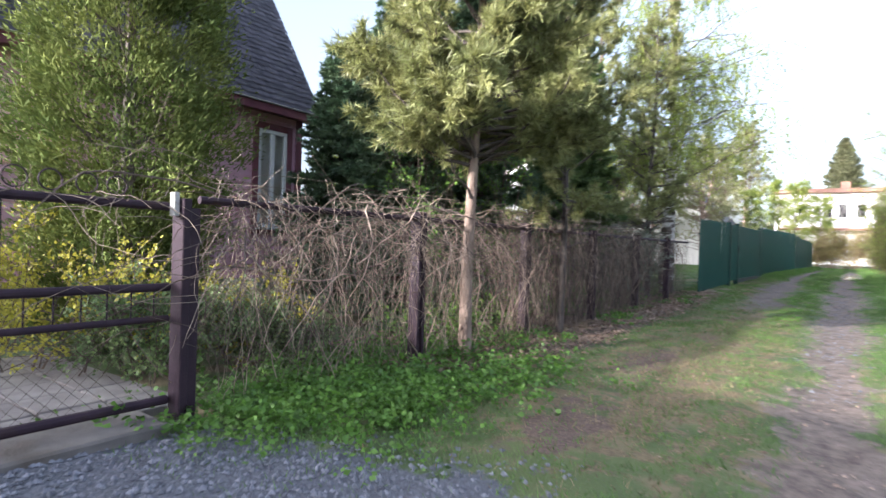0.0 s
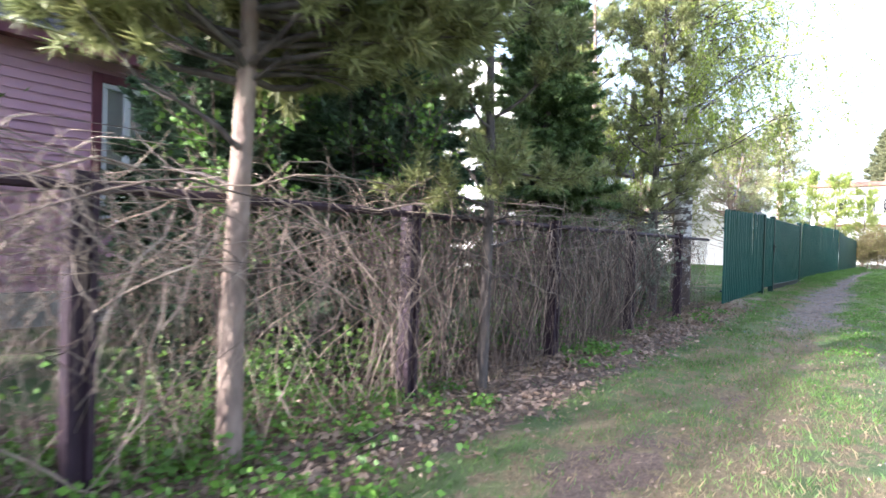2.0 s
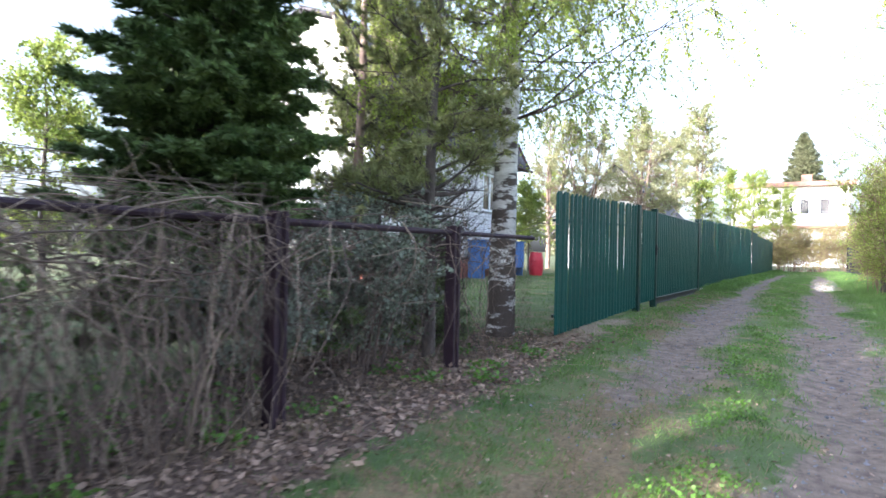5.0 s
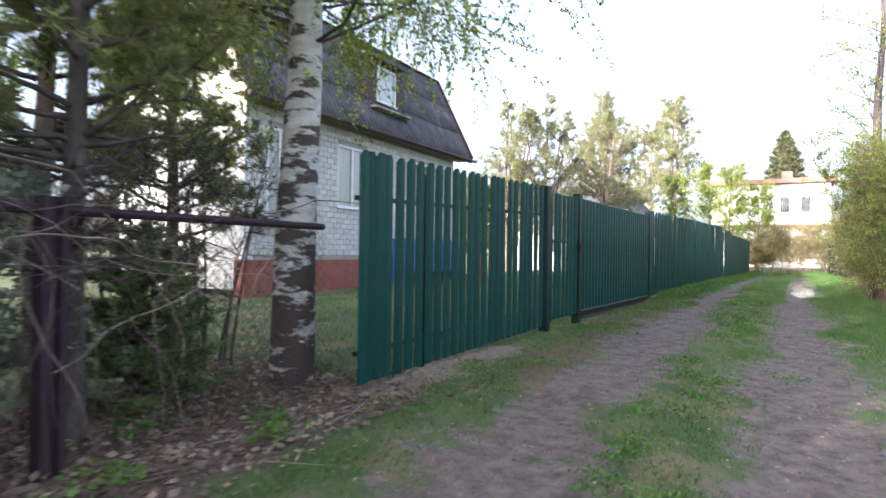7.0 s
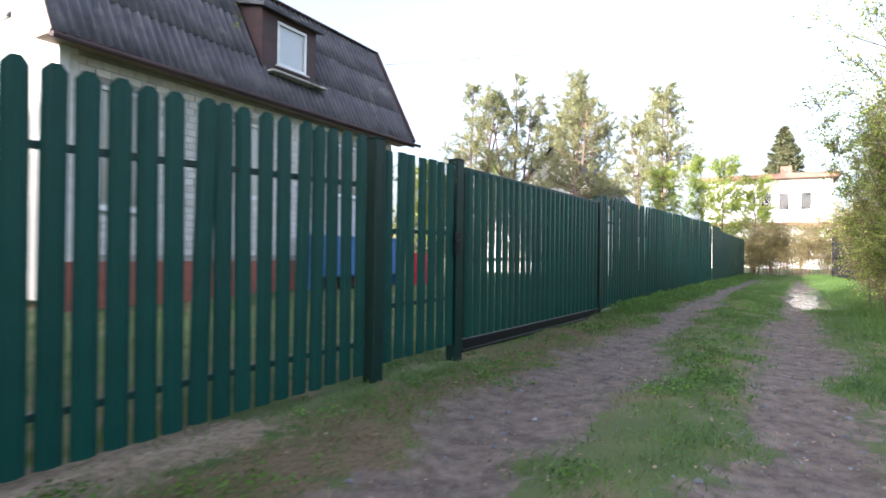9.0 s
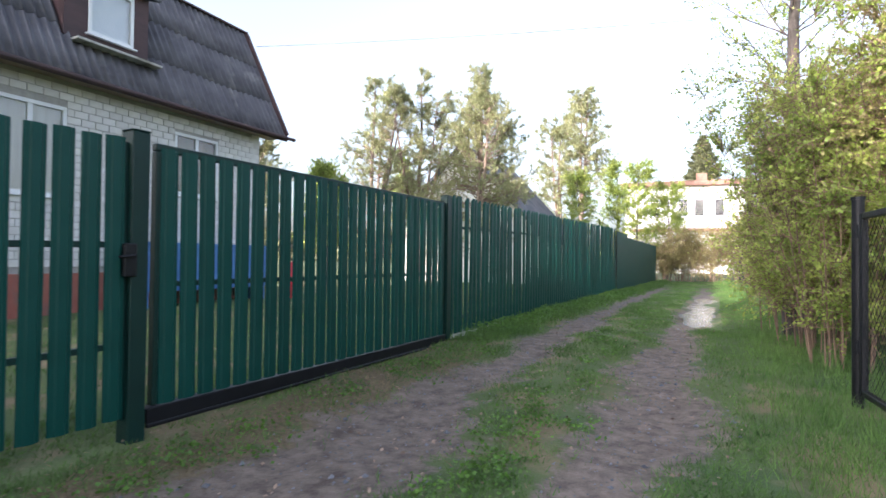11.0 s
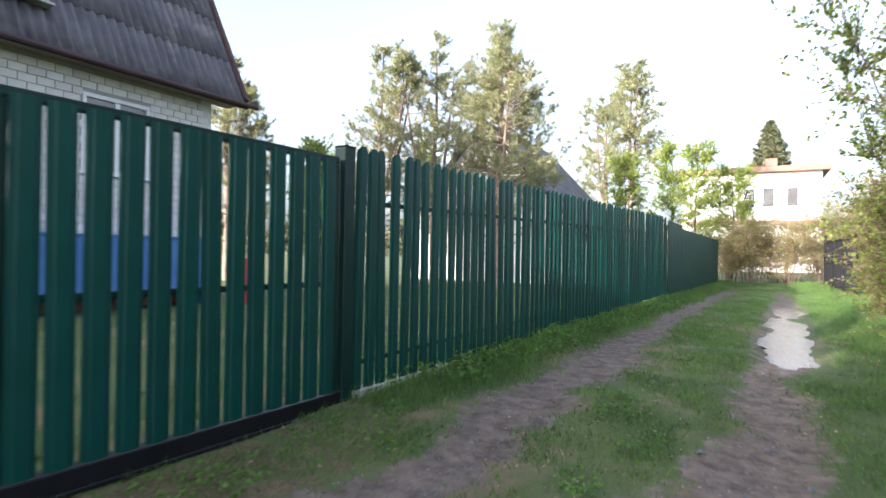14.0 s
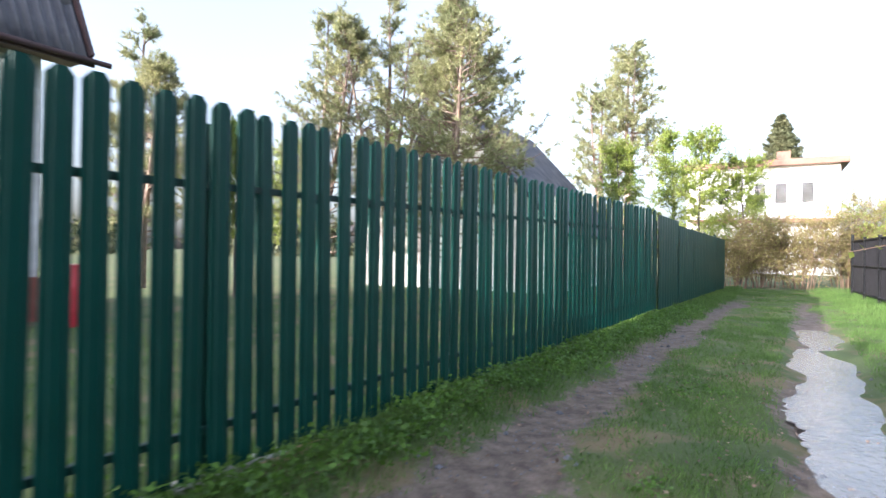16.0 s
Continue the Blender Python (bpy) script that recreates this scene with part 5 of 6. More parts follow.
    for i, (x, y, h, r) in enumerate(((-5.6, 1.9, 0.95, 0.8), (-7.3, 2.2, 1.3, 0.9), (-4.9, 3.6, 0.8, 0.6))):
        leafy_tree("yellow_shrub", x, y, h, 0.1, r, "low shrub with bright yellow spring leaves behind the gate", 75 + i, M_YELLOW, M_TWIG_DK, r0=0.012, limbs=26, twigs=8, per=18, size=0.045, stems=9, category="shrub", spread=0.5, group="yellow shrubs")
    for i, (x, y, h, r) in enumerate(((-4.9, 2.6, 0.7, 0.7), (-4.5, 3.5, 0.6, 0.6))):
        leafy_tree("juniper_shrub", x, y, h, 0.05, r, "low spreading dark green juniper on the garden ground", 80 + i, M_SPRUCE, M_TWIG_DK, r0=0.012, limbs=30, twigs=10, per=20, size=0.04, stems=10, category="shrub", spread=0.4, group="junipers")
    for i, (x, y, h, r) in enumerate(((-12.3, 16.6, 5.0, 1.7), (-14.6, 15.0, 5.6, 1.9), (-9.8, 15.6, 3.6, 1.2))):
        leafy_tree("garden_tree", x, y, h, 0.8, r, "garden fruit tree with yellow-green young leaves", 160 + i, M_LEAF, M_BARK_DARK, r0=0.08, limbs=60, twigs=13, per=16, size=0.09, group="garden trees")
    pine_tree("pine_tree", -6.5, 17.0, 6.5, 1.0, 1.3, "bushy pine inside the garden before the gable", 12, r0=0.08, bark=M_BARK_DARK, limbs=80, tufts=14, sparse=0.9, dead=14)
    for i, (x, y, h, r) in enumerate(((-4.9, 16.4, 2.6, 0.8), (-5.8, 15.9, 3.0, 0.9))):
        leafy_tree("bare_garden_shrub", x, y, h, 0.4, r, "bare dark-twigged shrub inside the garden", 170 + i, M_LEAF_GREY, M_TWIG_DK, r0=0.022, limbs=50, twigs=10, per=3, size=0.04, stems=10, category="shrub", spread=0.4, group="bare garden shrubs")
    # right-hand side
    leafy_tree("roadside_tree", 2.35, 28.8, 8.5, 3.4, 2.0, "broadleaf tree with a brown bark trunk in the thicket", 90, M_LEAF, M_BARK_DARK, r0=0.14, limbs=34, twigs=12, per=13, size=0.055)
    for i, (x, y, h, r, m) in enumerate(((2.5, 26.3, 3.7, 1.0, M_LEAF), (2.4, 27.6, 4.3, 1.2, M_LEAF), (2.4, 29.3, 3.7, 1.1, M_LEAF), (3.3, 28.4, 4.5, 1.2, M_LEAF_OLIVE), (3.5, 26.2, 4.2, 1.1, M_LEAF_OLIVE), (2.75, 32.6, 2.4, 0.8, M_LEAF_OLIVE))):
        leafy_tree("thicket_shrub", x, y, h, 0.35, r, "tall many-stemmed shrub with fresh yellow-green leaves", 92 + i, m, M_SHRUB_TWIG, r0=0.014, limbs=140, twigs=15, per=15, size=0.046, stems=26, category="shrub", twig_mat=M_SHRUB_TWIG, spread=0.5, group="lane-side thicket")
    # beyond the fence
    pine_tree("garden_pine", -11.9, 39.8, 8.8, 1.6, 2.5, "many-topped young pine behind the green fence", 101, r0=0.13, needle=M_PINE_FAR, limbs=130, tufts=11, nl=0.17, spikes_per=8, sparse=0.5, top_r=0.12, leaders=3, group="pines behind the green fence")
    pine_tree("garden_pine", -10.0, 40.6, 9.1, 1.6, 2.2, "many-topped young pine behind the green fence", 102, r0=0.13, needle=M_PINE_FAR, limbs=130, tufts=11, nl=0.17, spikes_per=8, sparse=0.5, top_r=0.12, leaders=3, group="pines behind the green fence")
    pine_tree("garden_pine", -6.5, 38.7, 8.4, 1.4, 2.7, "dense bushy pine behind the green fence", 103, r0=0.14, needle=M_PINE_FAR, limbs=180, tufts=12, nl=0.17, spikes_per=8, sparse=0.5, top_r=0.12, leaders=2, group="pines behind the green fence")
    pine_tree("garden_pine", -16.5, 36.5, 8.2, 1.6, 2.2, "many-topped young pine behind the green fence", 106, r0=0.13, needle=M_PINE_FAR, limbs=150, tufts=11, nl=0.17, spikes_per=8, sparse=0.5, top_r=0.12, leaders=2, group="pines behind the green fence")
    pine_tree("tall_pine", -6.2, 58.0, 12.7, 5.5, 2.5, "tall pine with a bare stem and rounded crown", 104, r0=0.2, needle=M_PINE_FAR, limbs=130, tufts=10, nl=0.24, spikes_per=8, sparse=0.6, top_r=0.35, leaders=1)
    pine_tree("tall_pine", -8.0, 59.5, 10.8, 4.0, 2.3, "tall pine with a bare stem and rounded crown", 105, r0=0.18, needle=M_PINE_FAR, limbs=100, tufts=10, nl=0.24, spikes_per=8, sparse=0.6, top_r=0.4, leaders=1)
    for i, (x, y, h, r) in enumerate(((-2.0, 53.0, 6.6, 1.6), (-3.4, 55.0, 7.0, 1.6), (-0.4, 54.5, 5.4, 1.5), (-5.0, 50.5, 5.6, 1.5), (-14.0, 47.0, 6.5, 2.0), (-17.5, 44.0, 6.0, 2.0), (-11.5, 36.0, 4.2, 1.2))):
        leafy_tree("young_aspen", x, y, h, 1.2, r, "young broadleaf tree with fresh light green leaves", 110 + i, M_LEAF, M_BARK_DARK, r0=0.06, limbs=64, twigs=14, per=26, size=0.07, group="young trees at the lane's end")
    for i, (x, y, h, r, m) in enumerate(((0.4, 51.6, 2.7, 1.2, M_LEAF_OLIVE), (1.7, 52.0, 2.9, 1.6, M_LEAF_OLIVE), (3.3, 53.2, 3.6, 1.7, M_LEAF_OLIVE), (4.8, 53.0, 3.2, 1.6, M_LEAF), (-0.5, 51.0, 2.0, 0.8, M_LEAF_OLIVE), (6.5, 52.0, 2.8, 1.5, M_LEAF))):
        leafy_tree("bare_shrub", x, y, h, 0.25, r, "twiggy brown shrub with few olive buds across the lane's end", 120 + i, m, M_SHRUB_TWIG, r0=0.02, limbs=140, twigs=10, per=11, size=0.055, stems=28, category="shrub", twig_mat=M_SHRUB_TWIG, spread=0.6, group="shrubs at the lane's end")
    whorl_conifer("far_spruce", 2.4, 118.0, 21.0, 5.2, 1.5, "dark far spruce rising behind the cream house", M_FAR_WOOD, M_BARK_DARK, 140, r0=0.3, whorls=26, per=9, tuft=0.5, dens=0.35, shape=0.7)
    for i, (x, y, h) in enumerate(((9.0, 66, 7.0), (13.0, 72, 8.0), (8.0, 56.0, 4.0), (11, 50, 4.5))):
        whorl_conifer("far_conifer", x, y, h, 2.0, 0.5, "conifer among gardens beyond the lane", M_FAR_WOOD, M_BARK_DARK, 150 + i, r0=0.15, whorls=18, per=8, tuft=0.25, dens=0.5, shape=0.75, group="far conifers")


build_trees()


def far_wood():
    """Belt of trees round the gardens, too far off to count."""
    rng = np.random.default_rng(200)
    P, S = [], []
    for i in range(150):
        a = rng.uniform(-1.2, 1.3)
        d = rng.uniform(125, 200)
        cx, cy = d * math.sin(a), 10 + d * math.cos(a)
        h, r = rng.uniform(5, 9.5), rng.uniform(2.5, 4.5)
        m = 170
        u = rng.random(m)
        ph = rng.random(m) * 2 * np.pi
        R = r * (1 - 0.75 * u) * np.sqrt(rng.random(m))
        P.append(np.stack([cx + R * np.cos(ph), cy + R * np.sin(ph), 0.3 + h * u], 1))
    P = np.concatenate(P)
    n = len(P)
    v, f = leaves(P, unit(rng.normal(size=(n, 3))), rng.uniform(0.9, 2.0, n), rng.uniform(0.7, 1.4, n), rng)
    tagged(pydata("far_woods", v, f, M_FAR_WOOD), "hazy belt of far trees beyond the gardens", "woods", kind="stuff")


far_wood()


# ---- dead vines on the old fence ----
def build_vines():
    rng = np.random.default_rng(71)
    fine, dark = [], []
    def x_at(y):
        return old_x(y)
    for i in range(1750):
        w = rng.random()
        y = rng.uniform(2.3, 8.2) if w < 0.52 else rng.uniform(8.2, 11.8) if w < 0.92 else rng.uniform(11.8, 15.5)
        side = rng.choice([-1, 1], p=[0.35, 0.65])
        kind = rng.random()
        x = x_at(y) + side * rng.uniform(0.02, 0.10)
        if kind < 0.5:          # hanging from the rail
            z = rng.uniform(1.2, 1.6)
            L = rng.uniform(0.5, 1.5)
            pts = bend_line((x, y, z), unit(np.array([side * 0.25 + rng.normal() * 0.15, rng.normal() * 0.5, -0.6])), L, 11, rng, 0.20, -0.10)
        elif kind < 0.8:        # running along the top
            z = rng.uniform(1.0, 1.62)
            L = rng.uniform(0.7, 2.2)
            pts = bend_line((x, y, z), unit(np.array([rng.normal() * 0.15, rng.choice([-1, 1]), rng.normal() * 0.3])), L, 12, rng, 0.24, -0.03)
        else:                   # rising from the ground
            L = rng.uniform(0.8, 1.7)
            pts = bend_line((x, y, ground_z(x, y)), unit(np.array([rng.normal() * 0.12, rng.normal() * 0.35, 1.0])), L, 11, rng, 0.16, 0.02)
        c = np.array([x_at(q) for q in pts[:, 1]])
        pts[:, 0] = np.clip(pts[:, 0], c - 0.28, c + 0.34)
        pts[:, 2] = np.clip(pts[:, 2], 0.02, 1.6 + 0.15 * rng.random())
        r = rng.choice([0.0022, 0.0032, 0.0048, 0.0075], p=[0.42, 0.35, 0.17, 0.06])
        # past y 6.5 most stems turn dark, standing in for shade along there
        (fine if rng.random() < (0.62 if y < 6.5 else 0.3) else dark).append((pts, np.linspace(r, r * 0.5, len(pts))))
    # old woody stems standing behind the wire, mostly dark to deepen the shade
    for i in range(95):
        y = rng.uniform(6.6, 11.9)
        x = x_at(y) - rng.uniform(0.06, 0.22)
        pts = bend_line((x, y, ground_z(x, y) - 0.02), unit(np.array([rng.normal() * 0.08, rng.normal() * 0.25, 1.0])), rng.uniform(1.0, 1.75), 12, rng, 0.13, 0.03)
        r = rng.uniform(0.006, 0.012)
        (fine if rng.random() < 0.35 else dark).append((pts, np.linspace(r, r * 0.5, 12)))
    v, f = tubes(fine, 4)
    tagged(pydata("dead_vines", v, f, M_TWIG), "tangle of dry bleached creeper stems hanging over the fence", "vines", kind="stuff")
    v, f = tubes(dark, 4)
    tagged(pydata("dark_vines", v, f, M_TWIG_DK), "darker woody creeper stems woven through the wire, partly dark for shade", "vines", kind="stuff")
    # loose sprigs above the rail and over the gate
    up = []
    for i in range(130):
        y = rng.uniform(2.2, 12.0)
        up.append((bend_line((x_at(y) + rng.normal() * 0.05, y, 1.5), unit(np.array([rng.normal() * 0.3, rng.normal() * 0.8, 0.6])), rng.uniform(0.15, 0.6), 7, rng, 0.25, -0.06), np.linspace(0.003, 0.0015, 7)))
    for i in range(26):
        y = rng.uniform(0.3, 2.0)
        up.append((bend_line((x_at(y) + 0.02, y, 1.46), unit(np.array([rng.normal() * 0.2, rng.normal(), -0.1])), rng.uniform(0.3, 1.0), 9, rng, 0.3, -0.05), np.linspace(0.003, 0.0015, 9)))
    v, f = tubes(up, 4)
    tagged(pydata("loose_sprigs", v, f, M_TWIG), "loose dry sprigs sticking out over the fence rail", "vines", kind="stuff")


build_vines()


# ---- ground cover ----
def scatter(n, x0, x1, y0, y1, rng):
    return rng.uniform(x0, x1, n), rng.uniform(y0, y1, n)


def build_grass():
    rng = np.random.default_rng(81)

    def blades(name, label, x, y, tall, width, material, keep, lean=0.5):
        k = rng.random(len(x)) < keep
        x, y = x[k], y[k]
        P = np.stack([x, y, gz(x, y) - 0.01], 1)
        D = unit(np.stack([rng.normal(size=len(x)) * lean, rng.normal(size=len(x)) * lean, np.ones(len(x))], 1))
        h = tall * rng.uniform(0.4, 1.3, len(x))
        v, f = spikes(P, D, h, width * rng.uniform(0.7, 1.3, len(x)), rng)
        tagged(pydata(name, v, f, material), label, "grass", kind="stuff")

    def clump(x, y, s=1.3):
        return 0.5 + 0.5 * np.sin(x * 5.1 * s + 2 * np.sin(y * 2.3 * s)) * np.sin(y * 4.3 * s + 1.7 * np.sin(x * 3.1 * s))

    # short turf on the lane
    x, y = scatter(620000, -3.4, 3.2, 1.5, 50, rng)
    t, g, l, d = masks(x, y)
    keep = np.clip(1 - 1.05 * t, 0, 1) * (1 - 0.85 * g) * (1 - 0.93 * l) * (1 - 0.6 * d) * np.clip(2.0 * clump(x, y) - 0.3, 0.06, 1)
    pud = puddle_cover(x, y, 0.40, 4.2)
    keep = keep * (1 - np.clip(pud * 2.2, 0, 1))
    blades("short_grass", "short spring grass along the lane", x, y, 0.065, 0.008, M_GRASS, keep * (1 - 0.9 * sand_cover(x, y)), 0.7)
    # richer tufts between and beside the tracks
    x, y = scatter(260000, -2.4, 3.0, 9, 40, rng)
    t, g, l, d = masks(x, y)
    pud = puddle_cover(x, y, 0.40, 4.2)
    keep = np.clip(1 - 1.3 * t, 0, 1) * (1 - l) * (1 - 0.7 * d) * np.clip(2.2 * clump(x, y, 0.6) - 0.9, 0, 1) * (1 - np.clip(pud * 2.2, 0, 1))
    blades("grass_tufts", "fresh tufts of grass between the wheel tracks", x, y, 0.085, 0.007, M_GRASS, keep * (1 - sand_cover(x, y)), 0.8)
    # deeper grass: foot of the fence and right-hand verge
    x, y = scatter(130000, -2.6, -0.2, 25.9, 50, rng)
    fx = fence_x(y)
    t = masks(x, y)[0]
    keep = (1 - smooth(0.1, 0.75, np.abs(x - fx - 0.3))) * (1 - t) * (0.35 + 0.65 * clump(x, y, 0.8))
    blades("fence_grass", "lush grass at the foot of the green fence", x, y, 0.16, 0.008, M_GRASS, keep, 0.4)
    x, y = scatter(210000, 0.9, 4.5, 10, 52, rng)
    t = masks(x, y)[0]
    pud = puddle_cover(x, y, 0.40, 4.2)
    edge = np.interp(y, RIGHT_Y, RIGHT_X)
    keep = smooth(0.5, 1.2, x - edge) * (1 - t) * (1 - np.clip(pud * 2, 0, 1)) * (0.25 + 0.75 * clump(x, y, 0.7))
    blades("verge_grass", "long fresh grass on the verge", x, y, 0.17, 0.006, M_GRASS, keep, 0.45)
    x, y = scatter(26000, 0.0, 4.5, 0, 14, rng)
    edge = np.interp(y, RIGHT_Y, RIGHT_X)
    blades("verge_grass", "long fresh grass on the verge", x, y, 0.14, 0.008, M_GRASS, smooth(0.45, 0.9, x - edge), 0.4)
    # lawn behind the fences
    x, y = scatter(60000, -9.2, -2.6, 14, 48, rng)
    blades("garden_grass", "bright garden lawn behind the fence", x, y, 0.09, 0.012, M_GRASS, ((x < fence_x(y) - 0.1) & (x < old_x(y) - 0.2)) * (0.3 + 0.7 * clump(x, y, 0.6)))
    # dry stalks along the old fence and in the left track
    x, y = scatter(40000, -4.4, -2.3, 3.0, 17, rng)
    blades("dry_grass", "dry bleached grass under the old fence", x, y, 0.15, 0.005, M_DRY, (1 - smooth(0.1, 0.5, np.abs(x - old_x(y) - 0.05))) * 0.5 * clump(x, y), 0.45)
    x, y = scatter(90000, -2.6, 0.2, 2.5, 26, rng)
    d = masks(x, y)[3]
    blades("dry_grass", "dry flattened grass on the lane", x, y, 0.07, 0.008, M_DRY, np.clip(d + 0.12, 0, 1) * (1 - masks(x, y)[0]) * clump(x, y, 1.7), 1.3)


build_grass()


def build_litter():
    rng = np.random.default_rng(83)
    x, y = scatter(30000, -5.2, -1.6, 3, 17.4, rng)
    l = masks(x, y)[2]
    k = rng.random(len(x)) < l * 0.85 * (x < -2.1)
    far_x, far_y = scatter(5200, -2.5, 1.3, 3.5, 34, rng)
    x, y = np.concatenate([x[k], far_x]), np.concatenate([y[k], far_y])
    n = len(x)
    P = np.stack([x, y, gz(x, y) + rng.uniform(0.004, 0.035, n)], 1)
    D = unit(np.stack([rng.normal(size=n), rng.normal(size=n), rng.normal(size=n) * 0.3], 1))
    small = np.where(np.arange(n) >= k.sum(), 0.5, 1.0)
    v, f = leaves(P, D, rng.uniform(0.035, 0.085, n) * small, rng.uniform(0.025, 0.06, n) * small, rng, flat=0.75)
    tagged(pydata("leaf_litter", v, f, M_LITTER), "brown dead leaves drifted along the old fence", "leaves", kind="stuff")
    # twigs lying about
    polys = []
    for i in range(160):
        yy = rng.uniform(3.5, 17)
        xx = old_x(yy) + rng.uniform(-0.6, 0.8)
        a = rng.random() * 6.28
        L = rng.uniform(0.1, 0.5)
        b = (xx + L * math.cos(a), yy + L * math.sin(a))
        polys.append(([(xx, yy, ground_z(xx, yy) + 0.012), (*b, ground_z(*b) + 0.02)], [0.004, 0.002]))
    v, f = tubes(polys, 4)
    tagged(pydata("fallen_twigs", v, f, M_TWIG), "fallen dry twigs among dead leaves", "twigs", kind="stuff")


build_litter()


def build_ground_cover():
    """Low fresh-green plants near the gate, and scattered tufts along the fence."""
    rng = np.random.default_rng(84)
    P, D, S = [], [], []

    def patch(cx, cy, rx, ry, n, h, size, edge=-1.2):
        for i in range(n):
            x, y = cx + rng.normal() * rx, cy + rng.normal() * ry
            if x > edge or x < -5:
                continue
            z0 = ground_z(x, y)
            hh = h * rng.uniform(0.5, 1.2)
            m = 9
            P.append(np.stack([x + rng.normal(size=m) * 0.05, y + rng.normal(size=m) * 0.05, z0 + hh * rng.uniform(0.3, 1.0, m)], 1))
            D.append(np.stack([rng.normal(size=m), rng.normal(size=m), rng.uniform(-0.3, 0.4, m)], 1))
            S.append(size * rng.uniform(0.6, 1.3, m))

    patch(-2.9, 3.3, 0.42, 0.55, 800, 0.14, 0.042)
    patch(-3.2, 2.6, 0.3, 0.35, 320, 0.13, 0.04)
    patch(-2.5, 4.4, 0.35, 0.7, 260, 0.12, 0.05)
    patch(-3.8, 4.2, 0.3, 1.0, 300, 0.2, 0.055)
    patch(-3.5, 5.6, 0.5, 0.9, 160, 0.14, 0.05)
    patch(-3.95, 7.2, 0.22, 1.5, 260, 0.6, 0.05)
    patch(-3.9, 10.2, 0.25, 1.2, 150, 0.45, 0.05)
    for i in range(26):
        y = rng.uniform(5, 17)
        patch(old_x(y) + rng.uniform(-0.5, 0.6), y, 0.1, 0.1, 9, 0.12, 0.05)
    for i in range(130):
        y = rng.uniform(26.6, 40)
        patch(fence_x(y) + rng.uniform(0.0, 0.5), y, 0.14, 0.2, 13, 0.14, 0.042, 0.0)
    for i in range(60):
        y = rng.uniform(12, 32)
        mid = (np.interp(y, LEFT_Y, LEFT_X) + np.interp(y, RIGHT_Y, RIGHT_X)) / 2
        patch(mid + rng.normal() * 0.16, y, 0.08, 0.1, 9, 0.06, 0.03, 1.0)
    for i in range(40):
        y = rng.uniform(16, 26)
        patch(fence_x(y) + rng.uniform(0.2, 1.0), y, 0.1, 0.12, 7, 0.05, 0.03, 1.0)
    P, D, S = np.concatenate(P), unit(np.concatenate(D)), np.concatenate(S)
    v, f = leaves(P, D, S, S * 0.75, rng)
    tagged(pydata("ground_cover", v, f, M_NETTLE), "fresh green low-growing weeds by the fence", "weeds", kind="stuff")


build_ground_cover()


def build_stones():
    rng = np.random.default_rng(85)
    x1, y1 = scatter(9000, -3.7, -0.7, 0.2, 4.2, rng)
    k = rng.random(len(x1)) < masks(x1, y1)[1] * 0.75
    x2, y2 = scatter(42000, -2.0, 2.0, 6, 36, rng)
    k2 = rng.random(len(x2)) < masks(x2, y2)[0] * 0.4
    x, y = np.concatenate([x1[k], x2[k2]]), np.concatenate([y1[k], y2[k2]])
    s = np.concatenate([rng.uniform(0.008, 0.026, k.sum()), np.where(rng.random(k2.sum()) < 0.04, rng.uniform(0.014, 0.032, k2.sum()), rng.uniform(0.004, 0.013, k2.sum()))])
    V, Fc = [], []
    octa = np.array([(1, 0, 0), (0, 1, 0), (-1, 0, 0), (0, -1, 0), (0, 0, 0.7), (0, 0, -0.7)], float)
    tri = np.array([(0, 1, 4), (1, 2, 4), (2, 3, 4), (3, 0, 4), (1, 0, 5), (2, 1, 5), (3, 2, 5), (0, 3, 5)])
    z = gz(x, y)
    for i in range(len(x)):
        a = rng.random() * 6.28
        R = np.array([[math.cos(a), -math.sin(a), 0], [math.sin(a), math.cos(a), 0], [0, 0, 1]])
        p = (octa * rng.uniform(0.6, 1.25, (6, 1))) @ R * s[i]
        V.append(p + np.array([x[i], y[i], z[i] + s[i] * 0.25]))
        Fc.append(tri + 6 * i)
    tagged(pydata("gravel_stones", np.concatenate(V), np.concatenate(Fc), M_STONE), "loose blue-grey crushed stones on the lane", "gravel", kind="stuff")


build_stones()


# ---- unseen board wall behind the lane's start, added to keep low sun off it ----
def build_shade_wall():
    w = thing("wall_south", 0, -9, 0, "plain board wall out of view, added to shade the lane's start", "wall", kind="structure")
    for i in range(64):
        part("board", box(-13.6 + i * 0.3, -13.31 + i * 0.3, -0.02, 0.02, -0.1, 4.2, 0.004), M_SOFFIT, w)


build_shade_wall()


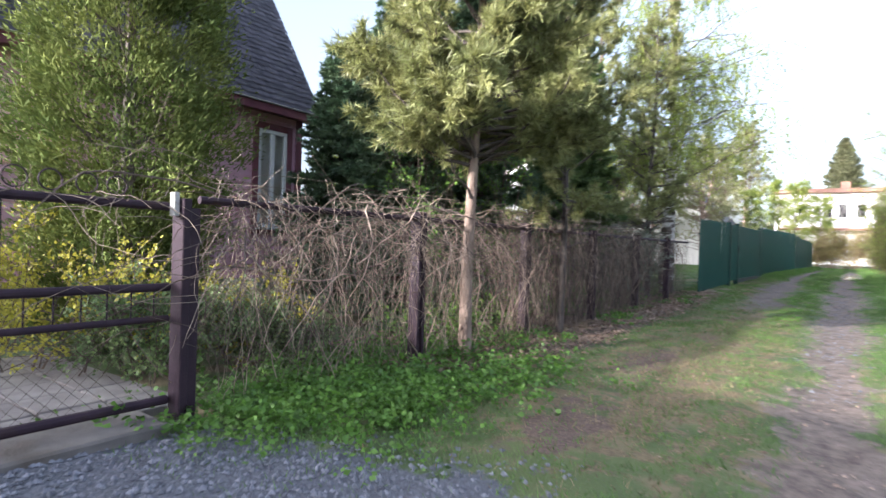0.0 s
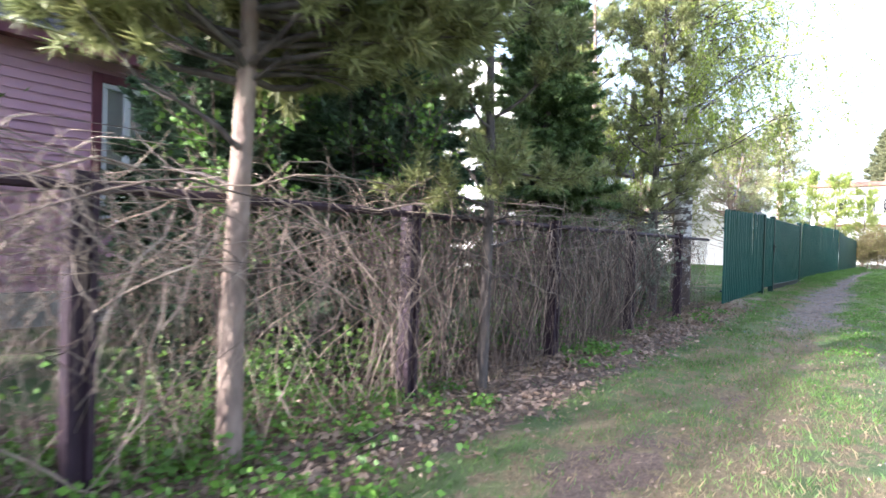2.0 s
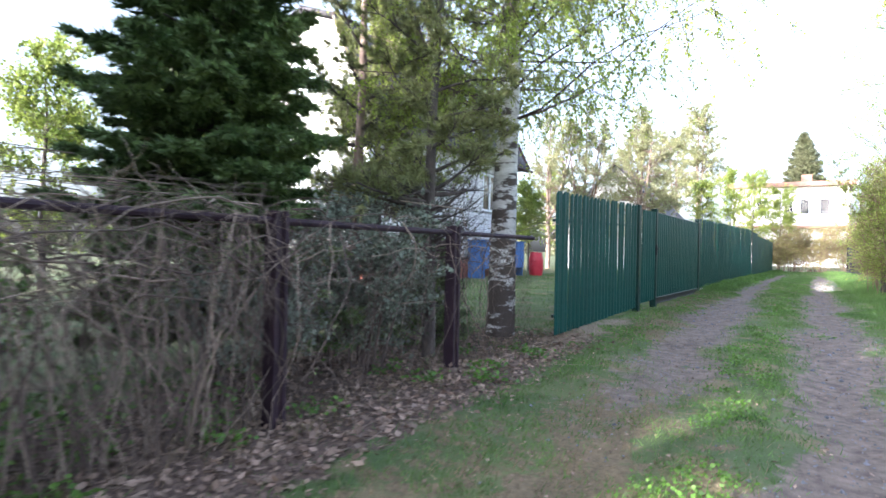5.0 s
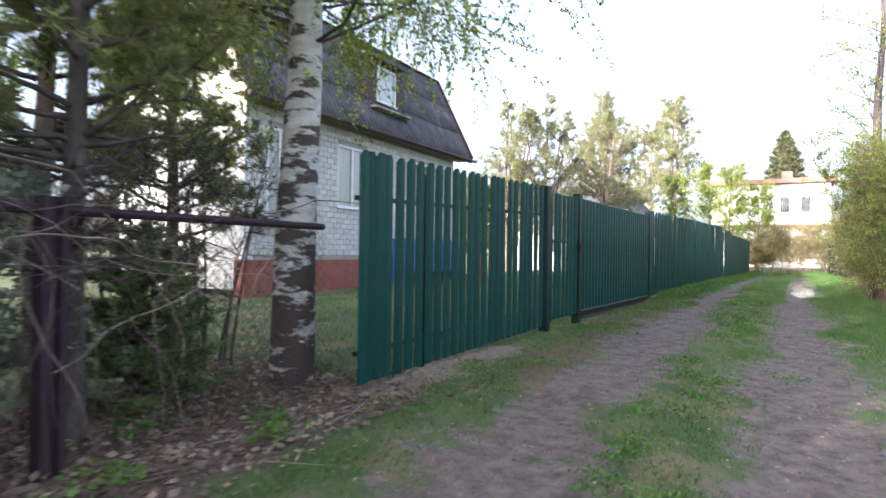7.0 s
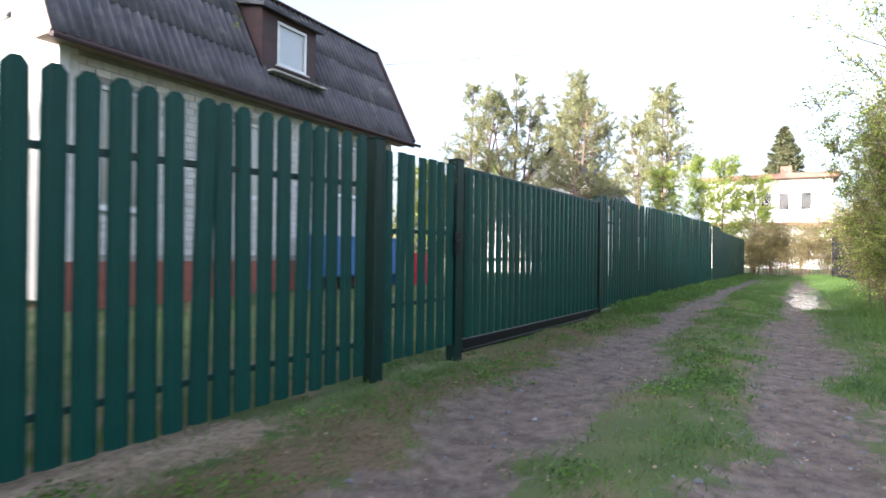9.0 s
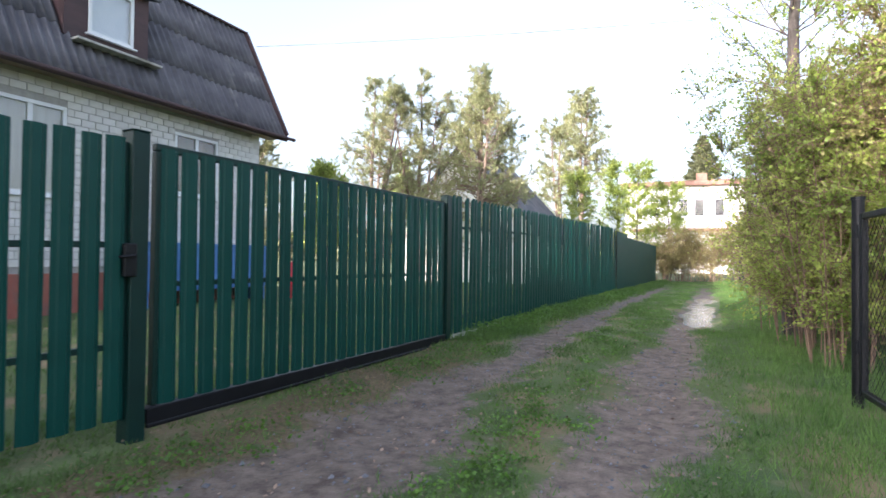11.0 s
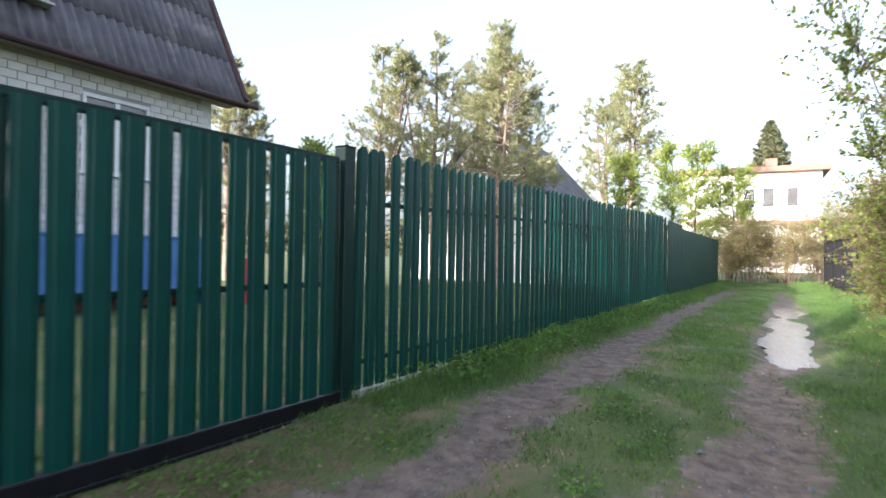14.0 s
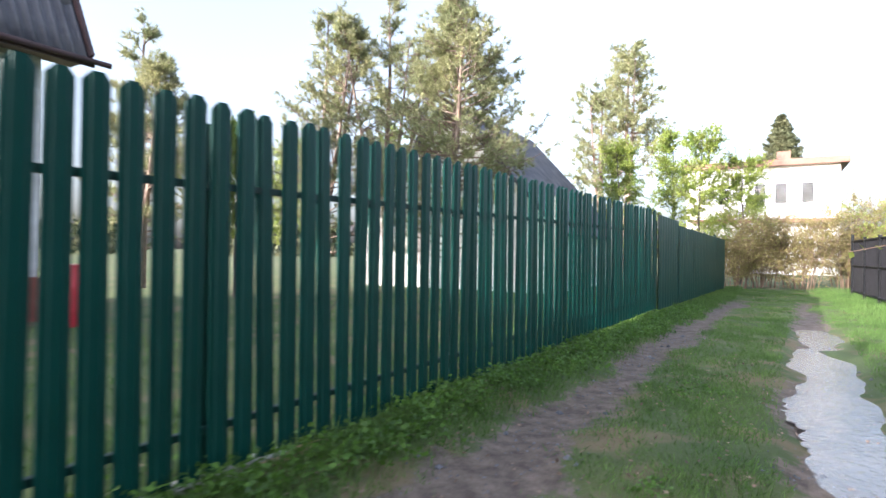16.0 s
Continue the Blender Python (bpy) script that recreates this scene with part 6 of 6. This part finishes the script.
# ---- things in the gardens ----
def build_garden_things():
    # paving behind the brown gate
    rng = np.random.default_rng(91)
    pav = thing("pavement", -5.0, 1.0, 0.0, "grey paving slabs behind the gate", "pavement", kind="structure")
    for i in range(6):
        for j in range(7):
            part("slab", box(-1.3 + i * 0.42, -0.9 + i * 0.42, -1.6 + j * 0.42, -1.2 + j * 0.42, -0.03, 0.035 + rng.random() * 0.01, 0.008), M_TREAD, pav)
    tagged(part("gate_sill", box(-3.95, -3.4, -1.4, 1.95, -0.1, 0.045, 0.015), M_OLD_CONCRETE), "worn concrete sill under the gate", "sill", kind="structure")
    # blue bench box by the wall, red barrel, on the lawn
    b = thing("blue_box", -9.65, 28.5, ground_z(-9.65, 28.5), "blue painted wooden storage box by the house wall", "box")
    for i in range(9):
        part("board", box(-0.02 + 0.36, 0.38, -1.75 + i * 0.39, -1.37 + i * 0.39, 0.35, 1.35, 0.006), M_BLUE, b)
    part("lid", box(-0.35, 0.42, -1.8, 1.8, 1.352, 1.4, 0.01), M_BLUE, b)
    for y in (-1.7, 1.7):
        part("side_panel", box(-0.33, 0.355, y - 0.02, y + 0.02, 0.0, 1.35, 0.006), M_BLUE, b)
    r = thing("red_barrel", -9.0, 30.9, ground_z(-9.0, 30.9), "red plastic barrel standing on the lawn by the house", "barrel")
    bm = bmesh.new()
    for z0, z1, r0, r1 in ((0.0, 0.25, 0.26, 0.3), (0.25, 0.3, 0.31, 0.31), (0.3, 0.6, 0.3, 0.3), (0.6, 0.65, 0.31, 0.31), (0.65, 0.95, 0.3, 0.25)):
        add_tube(bm, (0, 0, z0), (0, 0, z1), r0, 20, r1)
    part("body", bm, M_RED, r)
    bm = bmesh.new()
    add_tube(bm, (0, 0, 0.95), (0, 0, 0.985), 0.26, 20)
    part("lid", bm, M_RED, r)
    # concrete edging and a plank at the foot of the fence
    e = thing("edging", fence_x(27), 27.0, ground_z(-2.1, 27), "pale concrete edging strip under the fence", "edging", rz=86.4)
    part("strip", box(-1.0, 1.6, -0.06, 0.06, -0.08, 0.045, 0.012), M_CONCRETE, e)
    p = thing("plank", fence_x(28.6) + 0.0, 28.3, ground_z(-2.0, 28.3), "short raw plank lying under the fence", "plank", rz=80)
    part("board", box(0, 0.6, -0.05, 0.05, 0.0, 0.035, 0.004), M_PLANK, p)
    # overhead line
    line = []
    a, c = np.array((-10.8, 31.4, 7.6)), np.array((6.7, 34.0, 7.1))
    pts = [a + (c - a) * t - np.array((0, 0, 0.15 * 4 * t * (1 - t))) for t in np.linspace(0, 1, 24)]
    v, f = tubes([(pts, [0.009] * 24)], 4)
    tagged(pydata("overhead_cable", v, f, M_STONE), "thin grey overhead cable crossing the sky", "cable", kind="structure")


build_garden_things()
